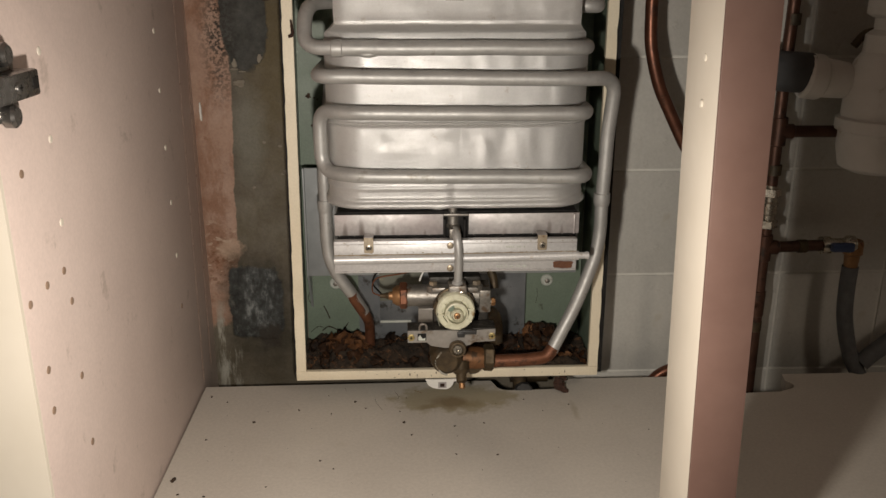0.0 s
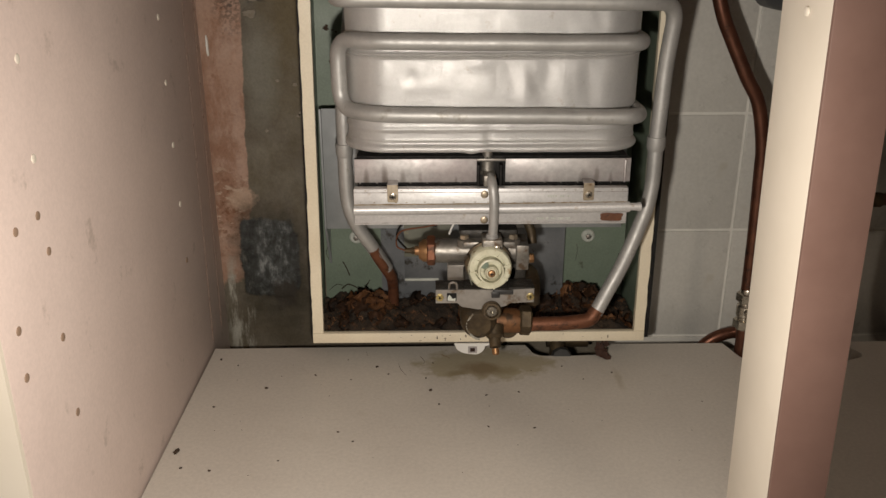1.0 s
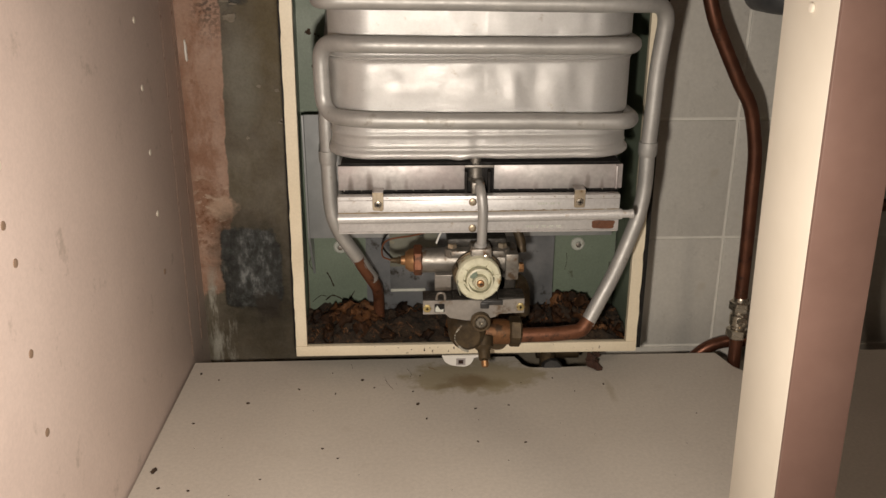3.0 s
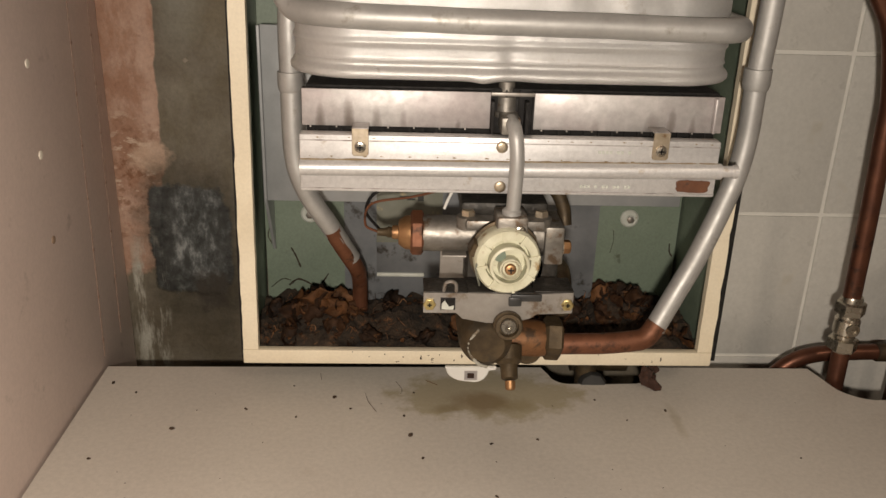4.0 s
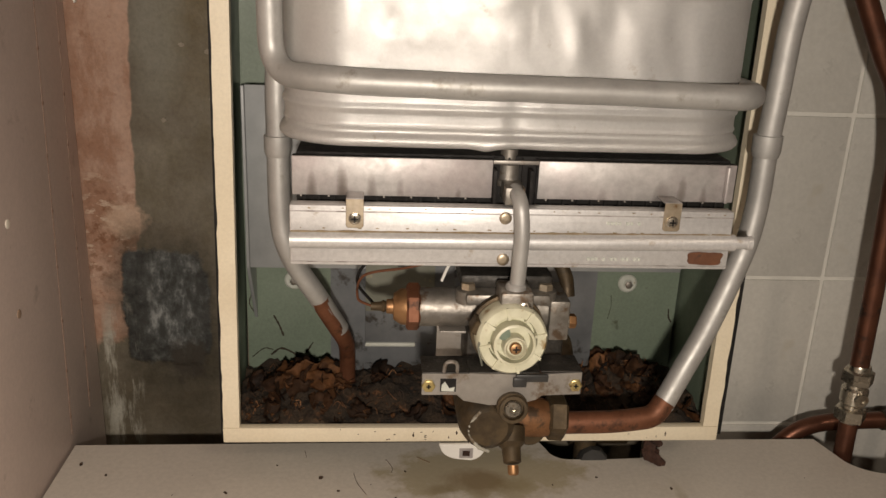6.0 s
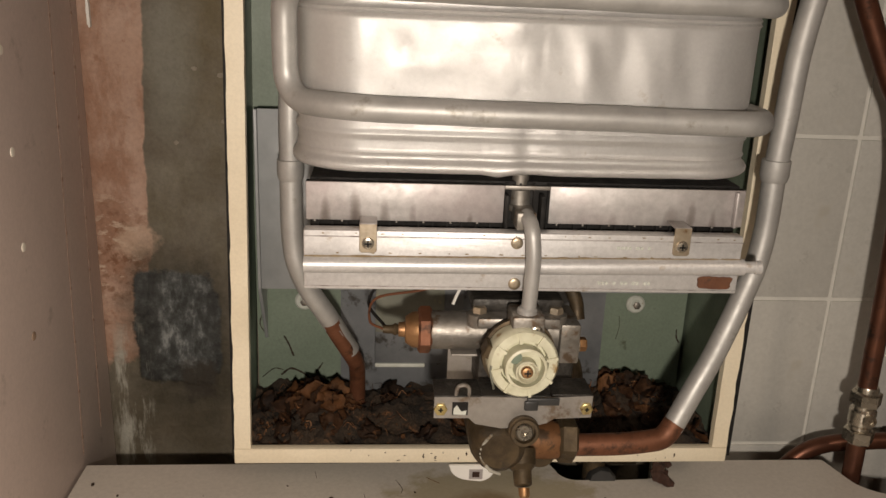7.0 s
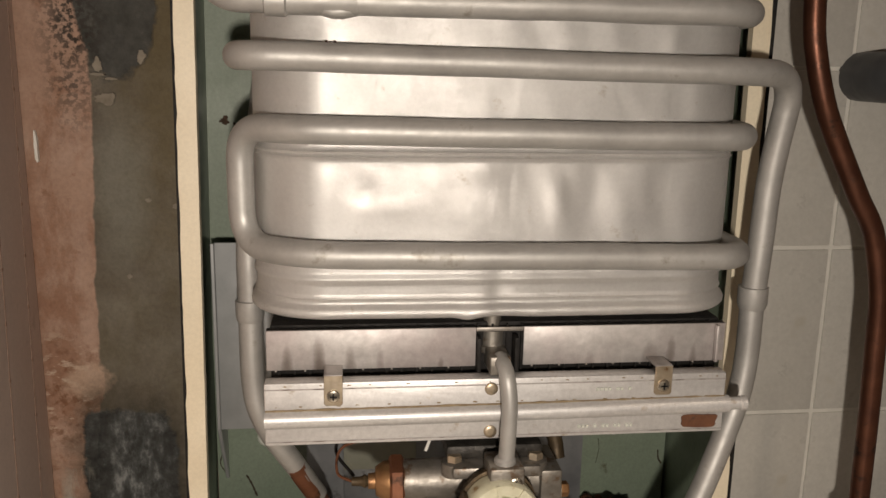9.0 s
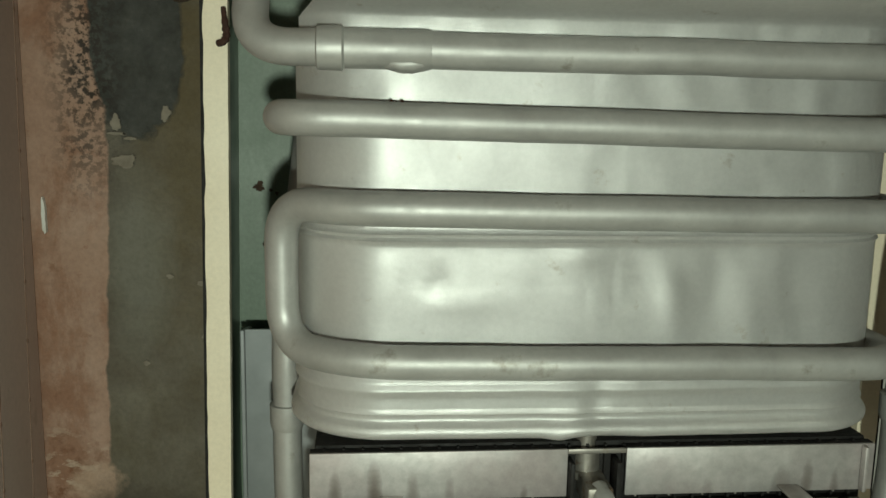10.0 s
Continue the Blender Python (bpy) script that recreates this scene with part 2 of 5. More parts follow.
def shelf_material():
    """Pale laminate with one brown drip stain under the valve and faint scuffs."""
    m, nodes, links, p = principled("stained_laminate")
    base = ramp(nodes, links, noise_node(nodes, links, 7, 5), [(0.3, (0.56, 0.515, 0.455)), (0.7, (0.62, 0.575, 0.51))])
    base = mix(nodes, links, ramp(nodes, links, noise_node(nodes, links, 26, 6, 0.7), [(0.6, grey(0)), (0.8, grey(0.35))]), base, (0.40, 0.33, 0.26))
    base = mix(nodes, links, 1.0, base, ramp(nodes, links, noise_node(nodes, links, 260, 4, 0.7), [(0.35, grey(0.88)), (0.65, grey(1.0))]), "MULTIPLY")
    base = mix(nodes, links, ramp(nodes, links, noise_node(nodes, links, 60, 6, 0.75), [(0.62, grey(0)), (0.72, grey(0.3))]), base, (0.38, 0.32, 0.24))
    co = nodes.new("ShaderNodeTexCoord")

    def blot(x, y, rx, ry, strength, edge):
        mp = nodes.new("ShaderNodeMapping")
        mp.inputs["Location"].default_value = (-x / rx, -y / ry, 0)
        mp.inputs["Scale"].default_value = (1 / rx, 1 / ry, 0)
        links.new(co.outputs["Object"], mp.inputs["Vector"])
        ln = nodes.new("ShaderNodeVectorMath")
        ln.operation = "LENGTH"
        links.new(mp.outputs["Vector"], ln.inputs[0])
        ad = nodes.new("ShaderNodeMath")
        ad.operation = "MULTIPLY_ADD"
        links.new(noise_node(nodes, links, 42, 6, 0.65), ad.inputs[0])
        ad.inputs[1].default_value = 1.5
        links.new(ln.outputs["Value"], ad.inputs[2])
        sc = nodes.new("ShaderNodeMath")
        sc.operation = "MULTIPLY"
        links.new(ad.outputs[0], sc.inputs[0])
        sc.inputs[1].default_value = 0.5
        return ramp(nodes, links, sc.outputs[0], [(0.75 - edge, grey(strength)), (0.85, grey(0))])

    base = mix(nodes, links, blot(0.010, -0.112, 0.090, 0.042, 0.62, 0.03), base, (0.31, 0.255, 0.13))
    base = mix(nodes, links, blot(0.006, -0.124, 0.036, 0.022, 0.6, 0.2), base, (0.17, 0.105, 0.04))
    base = mix(nodes, links, blot(-0.022, -0.134, 0.016, 0.010, 0.5, 0.2), base, (0.19, 0.14, 0.06))
    base = mix(nodes, links, blot(0.036, -0.128, 0.022, 0.012, 0.4, 0.2), base, (0.24, 0.19, 0.08))
    base = mix(nodes, links, blot(0.16, -0.15, 0.006, 0.03, 0.35, 0.2), base, (0.28, 0.22, 0.12))
    links.new(base, p.inputs["Base Color"])
    links.new(ramp(nodes, links, noise_node(nodes, links, 18, 5), [(0.3, grey(0.34)), (0.7, grey(0.5))]), p.inputs["Roughness"])
    bn = nodes.new("ShaderNodeBump")
    bn.inputs["Strength"].default_value, bn.inputs["Distance"].default_value = 0.05, 0.001
    links.new(noise_node(nodes, links, 900, 3), bn.inputs["Height"])
    links.new(bn.outputs["Normal"], p.inputs["Normal"])
    return m


M["shelf"] = shelf_material()


def plate_material():
    """Tarnished steel with brown heat streaks that run up from the lower edge."""
    m, nodes, links, p = principled("tarnished_sheet")
    base = ramp(nodes, links, noise_node(nodes, links, 38, 5, 0.6), [(0.3, (0.40, 0.385, 0.375)), (0.7, (0.53, 0.51, 0.495))])
    base = mix(nodes, links, ramp(nodes, links, noise_node(nodes, links, 16, 4, 0.6), [(0.42, grey(0)), (0.62, grey(0.5))]), base, (0.40, 0.335, 0.335))
    sep = nodes.new("ShaderNodeSeparateXYZ")
    links.new(nodes.new("ShaderNodeTexCoord").outputs["Object"], sep.inputs[0])

    def op(kind, *vals):
        n = nodes.new("ShaderNodeMath")
        n.operation = kind
        for sock, v in zip(n.inputs, vals):
            if isinstance(v, (int, float)):
                sock.default_value = v
            else:
                links.new(v, sock)
        return n.outputs[0]

    drift = op("MULTIPLY_ADD", noise_node(nodes, links, 90, 4, 0.6), 0.004, -0.002)
    for x, half, height, strength in ((-0.1145, 0.0035, 0.017, 0.62), (-0.0965, 0.0042, 0.020, 0.72), (-0.0790, 0.0034, 0.015, 0.5), (-0.0620, 0.0028, 0.012, 0.35), (-0.0270, 0.0022, 0.006, 0.5),
                                      (0.0620, 0.0030, 0.008, 0.25), (0.0985, 0.0055, 0.014, 0.4), (0.1115, 0.0032, 0.018, 0.55), (0.1255, 0.0024, 0.012, 0.4)):
        across = op("DIVIDE", op("ABSOLUTE", op("ADD", op("SUBTRACT", sep.outputs["X"], x), drift)), half)
        up = op("DIVIDE", op("MAXIMUM", op("SUBTRACT", sep.outputs["Z"], 0.2460), 0.0), height)
        near = op("ADD", op("MULTIPLY", across, across), op("MULTIPLY", up, up))
        f = ramp(nodes, links, near, [(0.05, grey(strength)), (1.0, grey(0))])
        base = mix(nodes, links, f, base, (0.115, 0.085, 0.065))
    base = mix(nodes, links, 1.0, base, ramp(nodes, links, noise_node(nodes, links, 200, 3, 0.7), [(0.35, grey(0.85)), (0.65, grey(1.0))]), "MULTIPLY")
    links.new(base, p.inputs["Base Color"])
    p.inputs["Metallic"].default_value = 0.5
    links.new(ramp(nodes, links, noise_node(nodes, links, 88, 4, 0.6), [(0.3, grey(0.42)), (0.7, grey(0.58))]), p.inputs["Roughness"])
    bn = nodes.new("ShaderNodeBump")
    bn.inputs["Strength"].default_value, bn.inputs["Distance"].default_value = 0.06, 0.002
    links.new(noise_node(nodes, links, 150, 5, 0.6), bn.inputs["Height"])
    links.new(bn.outputs["Normal"], p.inputs["Normal"])
    return m


M["plate"] = plate_material()


def wall_material():
    """Damp render with a pink plaster band, two dark cement patches, mould and lime streaks, each with its own ragged outline."""
    m, nodes, links, p = principled("damp_plastered_wall")
    co = nodes.new("ShaderNodeTexCoord")
    sep = nodes.new("ShaderNodeSeparateXYZ")
    links.new(co.outputs["Object"], sep.inputs[0])

    def math_node(op, *vals):
        n = nodes.new("ShaderNodeMath")
        n.operation = op
        for s, v in zip(n.inputs, vals):
            if isinstance(v, (int, float)):
                s.default_value = v
            else:
                links.new(v, s)
        return n.outputs[0]

    def wobble(v, scale, amount, detail=6, rough=0.65):
        return math_node("MULTIPLY_ADD", math_node("SUBTRACT", noise_node(nodes, links, scale, detail, rough), 0.5), amount, v)

    def patch(cx, cz, rx, rz, power, scale, amount, soft, strength=1.0, lean=0.0):
        across = math_node("MULTIPLY_ADD", math_node("SUBTRACT", sep.outputs["Z"], 0.15), -lean, sep.outputs["X"])
        u = math_node("POWER", math_node("ABSOLUTE", math_node("DIVIDE", math_node("SUBTRACT", across, cx), rx)), power)
        v = math_node("POWER", math_node("ABSOLUTE", math_node("DIVIDE", math_node("SUBTRACT", sep.outputs["Z"], cz), rz)), power)
        d = wobble(math_node("POWER", math_node("ADD", u, v), 1 / power), scale, amount)
        mr = nodes.new("ShaderNodeMapRange")
        links.new(d, mr.inputs["Value"])
        for key, val in (("From Min", 1 - soft), ("From Max", 1 + soft), ("To Min", strength), ("To Max", 0.0)):
            mr.inputs[key].default_value = val
        return mr.outputs[0]

    def tone(scale, stops, stretch=None, distort=0.0):
        return ramp(nodes, links, noise_node(nodes, links, scale, 7, 0.65, stretch, distort), stops)

    base = tone(14, [(0.3, (0.095, 0.079, 0.055)), (0.5, (0.13, 0.112, 0.082)), (0.72, (0.185, 0.166, 0.127))])
    base = mix(nodes, links, tone(26, [(0.5, grey(0)), (0.75, grey(0.7))], (1, 1, 0.5)), base, (0.10, 0.083, 0.045))
    base = mix(nodes, links, patch(-0.208, 0.41, 0.03, 0.13, 2, 24, 1.5, 0.6, 0.75), base, (0.115, 0.088, 0.038))
    base = mix(nodes, links, patch(-0.25, 0.32, 0.018, 0.05, 2, 30, 1.2, 0.5, 0.6), base, (0.22, 0.215, 0.175))
    base = mix(nodes, links, patch(-0.235, -0.01, 0.09, 0.035, 2, 30, 1.0, 0.5, 0.7), base, (0.075, 0.06, 0.036))
    pink = tone(22, [(0.3, (0.33, 0.205, 0.145)), (0.5, (0.385, 0.25, 0.182)), (0.7, (0.43, 0.295, 0.225))])
    pink = mix(nodes, links, tone(17, [(0.50, grey(0)), (0.60, grey(0.75))], (1, 1, 0.6), 0.4), pink, (0.25, 0.125, 0.072))
    pink = mix(nodes, links, tone(60, [(0.60, grey(0)), (0.68, grey(0.6))]), pink, (0.225, 0.108, 0.06))
    crumble = patch(-0.30, 0.150, 0.03, 0.045, 2, 50, 1.4, 0.4)
    pink = mix(nodes, links, math_node("MULTIPLY", crumble, tone(110, [(0.5, grey(0)), (0.6, grey(0.8))])), pink, (0.17, 0.075, 0.034))
    pink = mix(nodes, links, math_node("MULTIPLY", crumble, tone(75, [(0.56, grey(0)), (0.62, grey(0.8))], (1, 1, 2.0))), pink, (0.55, 0.43, 0.33))
    pink = mix(nodes, links, tone(150, [(0.69, grey(0)), (0.75, grey(0.8))]), pink, (0.12, 0.06, 0.03))
    band = patch(-0.3425, 0.405, 0.0665, 0.36, 9, 26, 0.16, 0.012, lean=0.034)
    lump = patch(-0.292, 0.163, 0.020, 0.024, 2, 60, 0.9, 0.05)
    edge = math_node("MAXIMUM", band, lump)
    base = mix(nodes, links, edge, base, pink)
    base = mix(nodes, links, patch(-0.284, 0.165, 0.016, 0.014, 2, 90, 1.6, 0.25, 0.8), base, (0.46, 0.33, 0.24))
    # lower patch: black rim, pale scratchy middle
    low = patch(-0.2555, 0.086, 0.036, 0.053, 6, 50, 0.42, 0.03)
    base = mix(nodes, links, patch(-0.251, 0.072, 0.046, 0.072, 3, 30, 1.3, 0.3, 0.92), base, (0.036, 0.030, 0.017))
    grit = tone(120, [(0.35, (0.010, 0.010, 0.009)), (0.55, (0.030, 0.032, 0.029)), (0.74, (0.075, 0.081, 0.075))])
    grit = mix(nodes, links, patch(-0.248, 0.088, 0.022, 0.044, 2.5, 42, 2.8, 0.3, 0.85), grit, tone(120, [(0.42, (0.03, 0.032, 0.029)), (0.54, (0.085, 0.092, 0.09)), (0.66, (0.25, 0.265, 0.26))], (1, 1, 0.5)))
    base = mix(nodes, links, low, base, grit)
    base = mix(nodes, links, patch(-0.240, 0.036, 0.017, 0.02, 2, 60, 1.6, 0.2, 0.9), base, (0.03, 0.024, 0.016))
    # upper patch and the mould at its edge
    top = patch(-0.2465, 0.482, 0.029, 0.080, 2.6, 22, 0.7, 0.04)
    base = mix(nodes, links, top, base, tone(90, [(0.35, (0.036, 0.036, 0.031)), (0.6, (0.058, 0.058, 0.050)), (0.8, (0.095, 0.092, 0.078))]))
    base = mix(nodes, links, math_node("MULTIPLY", patch(-0.279, 0.450, 0.017, 0.060, 2, 26, 1.4, 0.6), tone(260, [(0.46, grey(0)), (0.55, grey(0.95))])), base, (0.022, 0.016, 0.011))
    # lime streaks
    base = mix(nodes, links, math_node("MULTIPLY", patch(-0.298, 0.012, 0.016, 0.070, 3, 40, 0.9, 0.3), tone(80, [(0.48, grey(0)), (0.58, grey(1))], (1, 1, 0.16))), base, (0.34, 0.33, 0.28))
    base = mix(nodes, links, 1.0, base, tone(300, [(0.32, grey(0.82)), (0.62, grey(1.0))]), "MULTIPLY")
    base = mix(nodes, links, tone(200, [(0.745, grey(0)), (0.78, grey(0.5))]), base, (0.32, 0.29, 0.23))
    links.new(base, p.inputs["Base Color"])
    links.new(tone(40, [(0.3, grey(0.55)), (0.7, grey(0.9))]), p.inputs["Roughness"])
    bn = nodes.new("ShaderNodeBump")
    bn.inputs["Strength"].default_value, bn.inputs["Distance"].default_value = 0.40, 0.003
    height = math_node("ADD", noise_node(nodes, links, 75, 8, 0.7), math_node("MULTIPLY", math_node("ADD", edge, math_node("MULTIPLY", low, 1.0)), 0.8))
    height = math_node("SUBTRACT", height, math_node("MULTIPLY", top, 0.7))
    links.new(height, bn.inputs["Height"])
    links.new(bn.outputs["Normal"], p.inputs["Normal"])
    return m


M["render"] = wall_material()
M["dull_steel"] = material("dull_dark_steel", (0.125, 0.135, 0.142), (0.20, 0.21, 0.22), 30, (0.4, 0.6), metal=0.5, bump=0.08, bump_scale=150, spots=(0.05, 0.047, 0.042), spot_scale=50, spot_cut=0.58)


# ---- mesh helpers ----
def thing(name, base, label, category, group="", kind=""):
    ob = new(name)
    ob.location = base
    return tagged(ob, label, category, group, kind)


def mesh_of(name, bm, mat, sharp=35):
    bmesh.ops.recalc_face_normals(bm, faces=bm.faces)
    me = bpy.data.meshes.new(name)
    bm.to_mesh(me)
    bm.free()
    me.materials.append(mat)
    for f in me.polygons:
        f.use_smooth = True
    me.set_sharp_from_angle(angle=radians(sharp))
    return me


def part(name, bm, mat, parent=None, label="", sharp=35):
    """One mesh object under a thing or a part; the mesh is in world metres."""
    ob = new(name, mesh_of(name, bm, M[mat] if isinstance(mat, str) else mat, sharp))
    if parent is not None:
        ob.parent = parent
        if parent.type == "EMPTY":
            ob.matrix_parent_inverse = Matrix.Translation(-parent.location)
    if label:
        ob["label"] = label
    return ob


def box(x0, x1, y0, y1, z0, z1, bevel=0.0, bm=None, seg=2):
    one = bmesh.new()
    bmesh.ops.create_cube(one, size=1)
    for v in one.verts:
        v.co = Vector(((x0 + x1) / 2 + v.co.x * (x1 - x0), (y0 + y1) / 2 + v.co.y * (y1 - y0), (z0 + z1) / 2 + v.co.z * (z1 - z0)))
    if bevel:
        bmesh.ops.bevel(one, geom=list(one.edges), offset=bevel, segments=seg, profile=0.5, affect="EDGES")
    return joined(bm, one)


def joined(bm, one):
    if bm is None:
        return one
    me = bpy.data.meshes.new("scratch")
    one.to_mesh(me)
    one.free()
    bm.from_mesh(me)
    bpy.data.meshes.remove(me)
    return bm


def frame_of(d):
    d = Vector(d).normalized()
    a = Vector((0, 0, 1)) if abs(d.z) < 0.9 else Vector((1, 0, 0))
    u = d.cross(a).normalized()
    return d, u, d.cross(u).normalized()


def lathe(origin, axis, profile, n=32, bm=None, twist=0.0):
    """Turned shape: profile of (distance along the axis, radius)."""
    one = bmesh.new()
    d, u, w = frame_of(axis)
    o = Vector(origin)
    rings = []
    for h, r in profile:
        r = max(r, 1e-5)
        rings.append([one.verts.new(o + d * h + (u * math.cos(twist + 2 * math.pi * k / n) + w * math.sin(twist + 2 * math.pi * k / n)) * r) for k in range(n)])
    for a, b in zip(rings, rings[1:]):
        for k in range(n):
            one.faces.new((a[k], a[(k + 1) % n], b[(k + 1) % n], b[k]))
    one.faces.new(rings[0])
    one.faces.new(rings[-1])
    return joined(bm, one)


def rounded_path(pts, radius, steps=10):
    pts = [Vector(p) for p in pts]
    out = [pts[0]]
    for a, b, c in zip(pts, pts[1:], pts[2:]):
        r = min(radius, (a - b).length * 0.49, (c - b).length * 0.49)
        p, q = b + (a - b).normalized() * r, b + (c - b).normalized() * r
        for k in range(steps + 1):
            s = k / steps
            out.append(p * (1 - s) ** 2 + b * 2 * s * (1 - s) + q * s ** 2)
    out.append(pts[-1])
    return out


def smooth_path(pts, steps=10):
    pts = [Vector(p) for p in pts]
    pts = [pts[0] * 2 - pts[1]] + pts + [pts[-1] * 2 - pts[-2]]
    out = []
    for i in range(1, len(pts) - 2):
        a, b, c, d = pts[i - 1:i + 3]
        for k in range(steps):
            s = k / steps
            out.append(0.5 * (2 * b + (c - a) * s + (2 * a - 5 * b + 4 * c - d) * s * s + (3 * b - a - 3 * c + d) * s ** 3))
    out.append(pts[-2])
    return out


def sweep(path, r, n=20, bm=None, wobble=0.0):
    """Round tube along a path; r is a radius or a function of the share of the way."""
    one = bmesh.new()
    rings, u = [], None
    for i, p in enumerate(path):
        t = (path[min(i + 1, len(path) - 1)] - path[max(i - 1, 0)]).normalized()
        if u is None:
            u = frame_of(t)[1]
        u = (u - t * u.dot(t)).normalized()
        w = t.cross(u)
        rr = r(i / (len(path) - 1)) if callable(r) else r
        c = p + Vector(noise.noise_vector(p * 22)) * wobble
        rings.append([one.verts.new(c + (u * math.cos(2 * math.pi * k / n) + w * math.sin(2 * math.pi * k / n)) * rr) for k in range(n)])
    for a, b in zip(rings, rings[1:]):
        for k in range(n):
            one.faces.new((a[k], a[(k + 1) % n], b[(k + 1) % n], b[k]))
    one.faces.new(rings[0])
    one.faces.new(rings[-1])
    return joined(bm, one)


def slab(outline, axis, lo, hi, bevel=0.0, bm=None):
    """A plate from a closed outline of (a, b) points, thick from lo to hi along the axis."""
    one = bmesh.new()
    place = {"x": lambda a, b, h: (h, a, b), "y": lambda a, b, h: (a, h, b), "z": lambda a, b, h: (a, b, h)}[axis]
    f = one.faces.new([one.verts.new(place(a, b, lo)) for a, b in outline])
    ext = bmesh.ops.extrude_face_region(one, geom=[f])
    d = Vector(place(0, 0, hi)) - Vector(place(0, 0, lo))
    bmesh.ops.translate(one, verts=[v for v in ext["geom"] if isinstance(v, bmesh.types.BMVert)], vec=d)
    if bevel:
        bmesh.ops.bevel(one, geom=list(one.edges), offset=bevel, segments=1, affect="EDGES")
    return joined(bm, one)


def arc(cx, cy, r, a0, a1, n=8):
    return [(cx + r * math.cos(radians(a0 + (a1 - a0) * k / n)), cy + r * math.sin(radians(a0 + (a1 - a0) * k / n))) for k in range(n + 1)]


def ragged(cx, cz, rx, rz, seed, rough=0.25, power=4.0, n=90):
    """Irregular rounded outline of a wall patch."""
    out = []
    for k in range(n):
        a = 2 * math.pi * k / n
        c, s = math.cos(a), math.sin(a)
        base = (abs(c) ** power + abs(s) ** power) ** (-1 / power)
        g = 1 + rough * noise.noise((c * 1.6 + seed, s * 1.6, seed)) + rough * 0.5 * noise.noise((c * 7 + seed, s * 7, 3.1)) + rough * 0.2 * noise.noise((c * 22, s * 22, seed))
        out.append((cx + rx * c * base * g, cz + rz * s * base * g))
    return out


def screw(o, axis, r, h, mat, parent, name="screw", label="", slot=True):
    prof = [(-0.002, r * 0.95), (h * 0.4, r), (h * 0.8, r * 0.85), (h, r * 0.45)]
    bm = lathe(o, axis, prof, 20)
    ob = part(name, bm, mat, parent, label)
    if slot:
        d, u, w = frame_of(axis)
        b = bmesh.new()
        for p, q in ((u, w), (w, u)):
            for sgn in (1,):
                vs = [Vector(o) + d * (h + 0.0002) + p * a * r * 0.55 + q * c * r * 0.12 for a, c in ((-1, -1), (1, -1), (1, 1), (-1, 1))]
                lo = [b.verts.new(v) for v in vs]
                hi = [b.verts.new(v + d * 0.0003) for v in vs]
                b.faces.new(hi)
                for k in range(4):
                    b.faces.new((lo[k], lo[(k + 1) % 4], hi[(k + 1) % 4], hi[k]))
        part("cross_slot", b, "dark", ob)
    return ob


def bolt(o, axis, r, h, mat, parent, name="bolt", label=""):
    bm = lathe(o, axis, [(-0.002, r), (h * 0.8, r), (h, r * 0.85)], 6)
    return part(name, bm, mat, parent, label)

# ---- structure ----
TOP = 0.70


def plain(name, b, mat, label):
    return tagged(part(name, b, mat), label, kind="structure")


def joint_x(k):
    return 0.0315 + 0.1467 * k


def joint_z(k):
    return -0.0225 + 0.1468 * k


wall = plain("wall_north", box(-1.5, 1.9, 0.016, 0.14, -0.16, 2.35), "render", "damp grey-brown cement rendered kitchen wall")
part("tile_bed", box(0.186, 1.9, 0.0018, 0.016, -0.16, TOP + 0.2), "grout", wall, "pale cement grout between tiles")
plain("wall_west", box(-1.5, -1.4, -3.6, 0.016, -0.16, 2.35), "paint", "plain painted room wall")
plain("wall_east", box(1.8, 1.9, -3.6, 0.0018, -0.16, 2.35), "paint", "plain painted room wall")
plain("wall_south", box(-1.5, 1.9, -3.7, -3.6, -0.16, 2.35), "paint", "plain painted room wall")
plain("floor", box(-1.5, 1.9, -3.7, 0.14, -0.26, -0.16), "floor", "dark vinyl kitchen floor")
plain("ceiling", box(-1.5, 1.9, -3.7, 0.14, 2.35, 2.45), "paint", "plain painted ceiling")


def coat():
    """Uneven plaster coat on the bare part of the wall."""
    g = bmesh.new()
    nx, nz, x0, x1, z0, z1 = 60, 180, -0.42, -0.1155, -0.16, TOP
    rows = []
    for j in range(nz + 1):
        z = z0 + (z1 - z0) * j / nz
        row = []
        for i in range(nx + 1):
            x = x0 + (x1 - x0) * i / nx
            pink = 0.0022 if x < -0.279 + 0.004 * noise.noise((z * 30, 1, 0)) and z > 0.09 else 0
            row.append(g.verts.new((x, 0.0125 - pink + 0.0014 * noise.noise((x * 30, z * 30, 3)) + 0.0007 * noise.noise((x * 110, z * 110, 8)), z)))
        rows.append(row)
    for r0, r1 in zip(rows, rows[1:]):
        for i in range(nx):
            g.faces.new((r0[i], r0[i + 1], r1[i + 1], r1[i]))
    return g


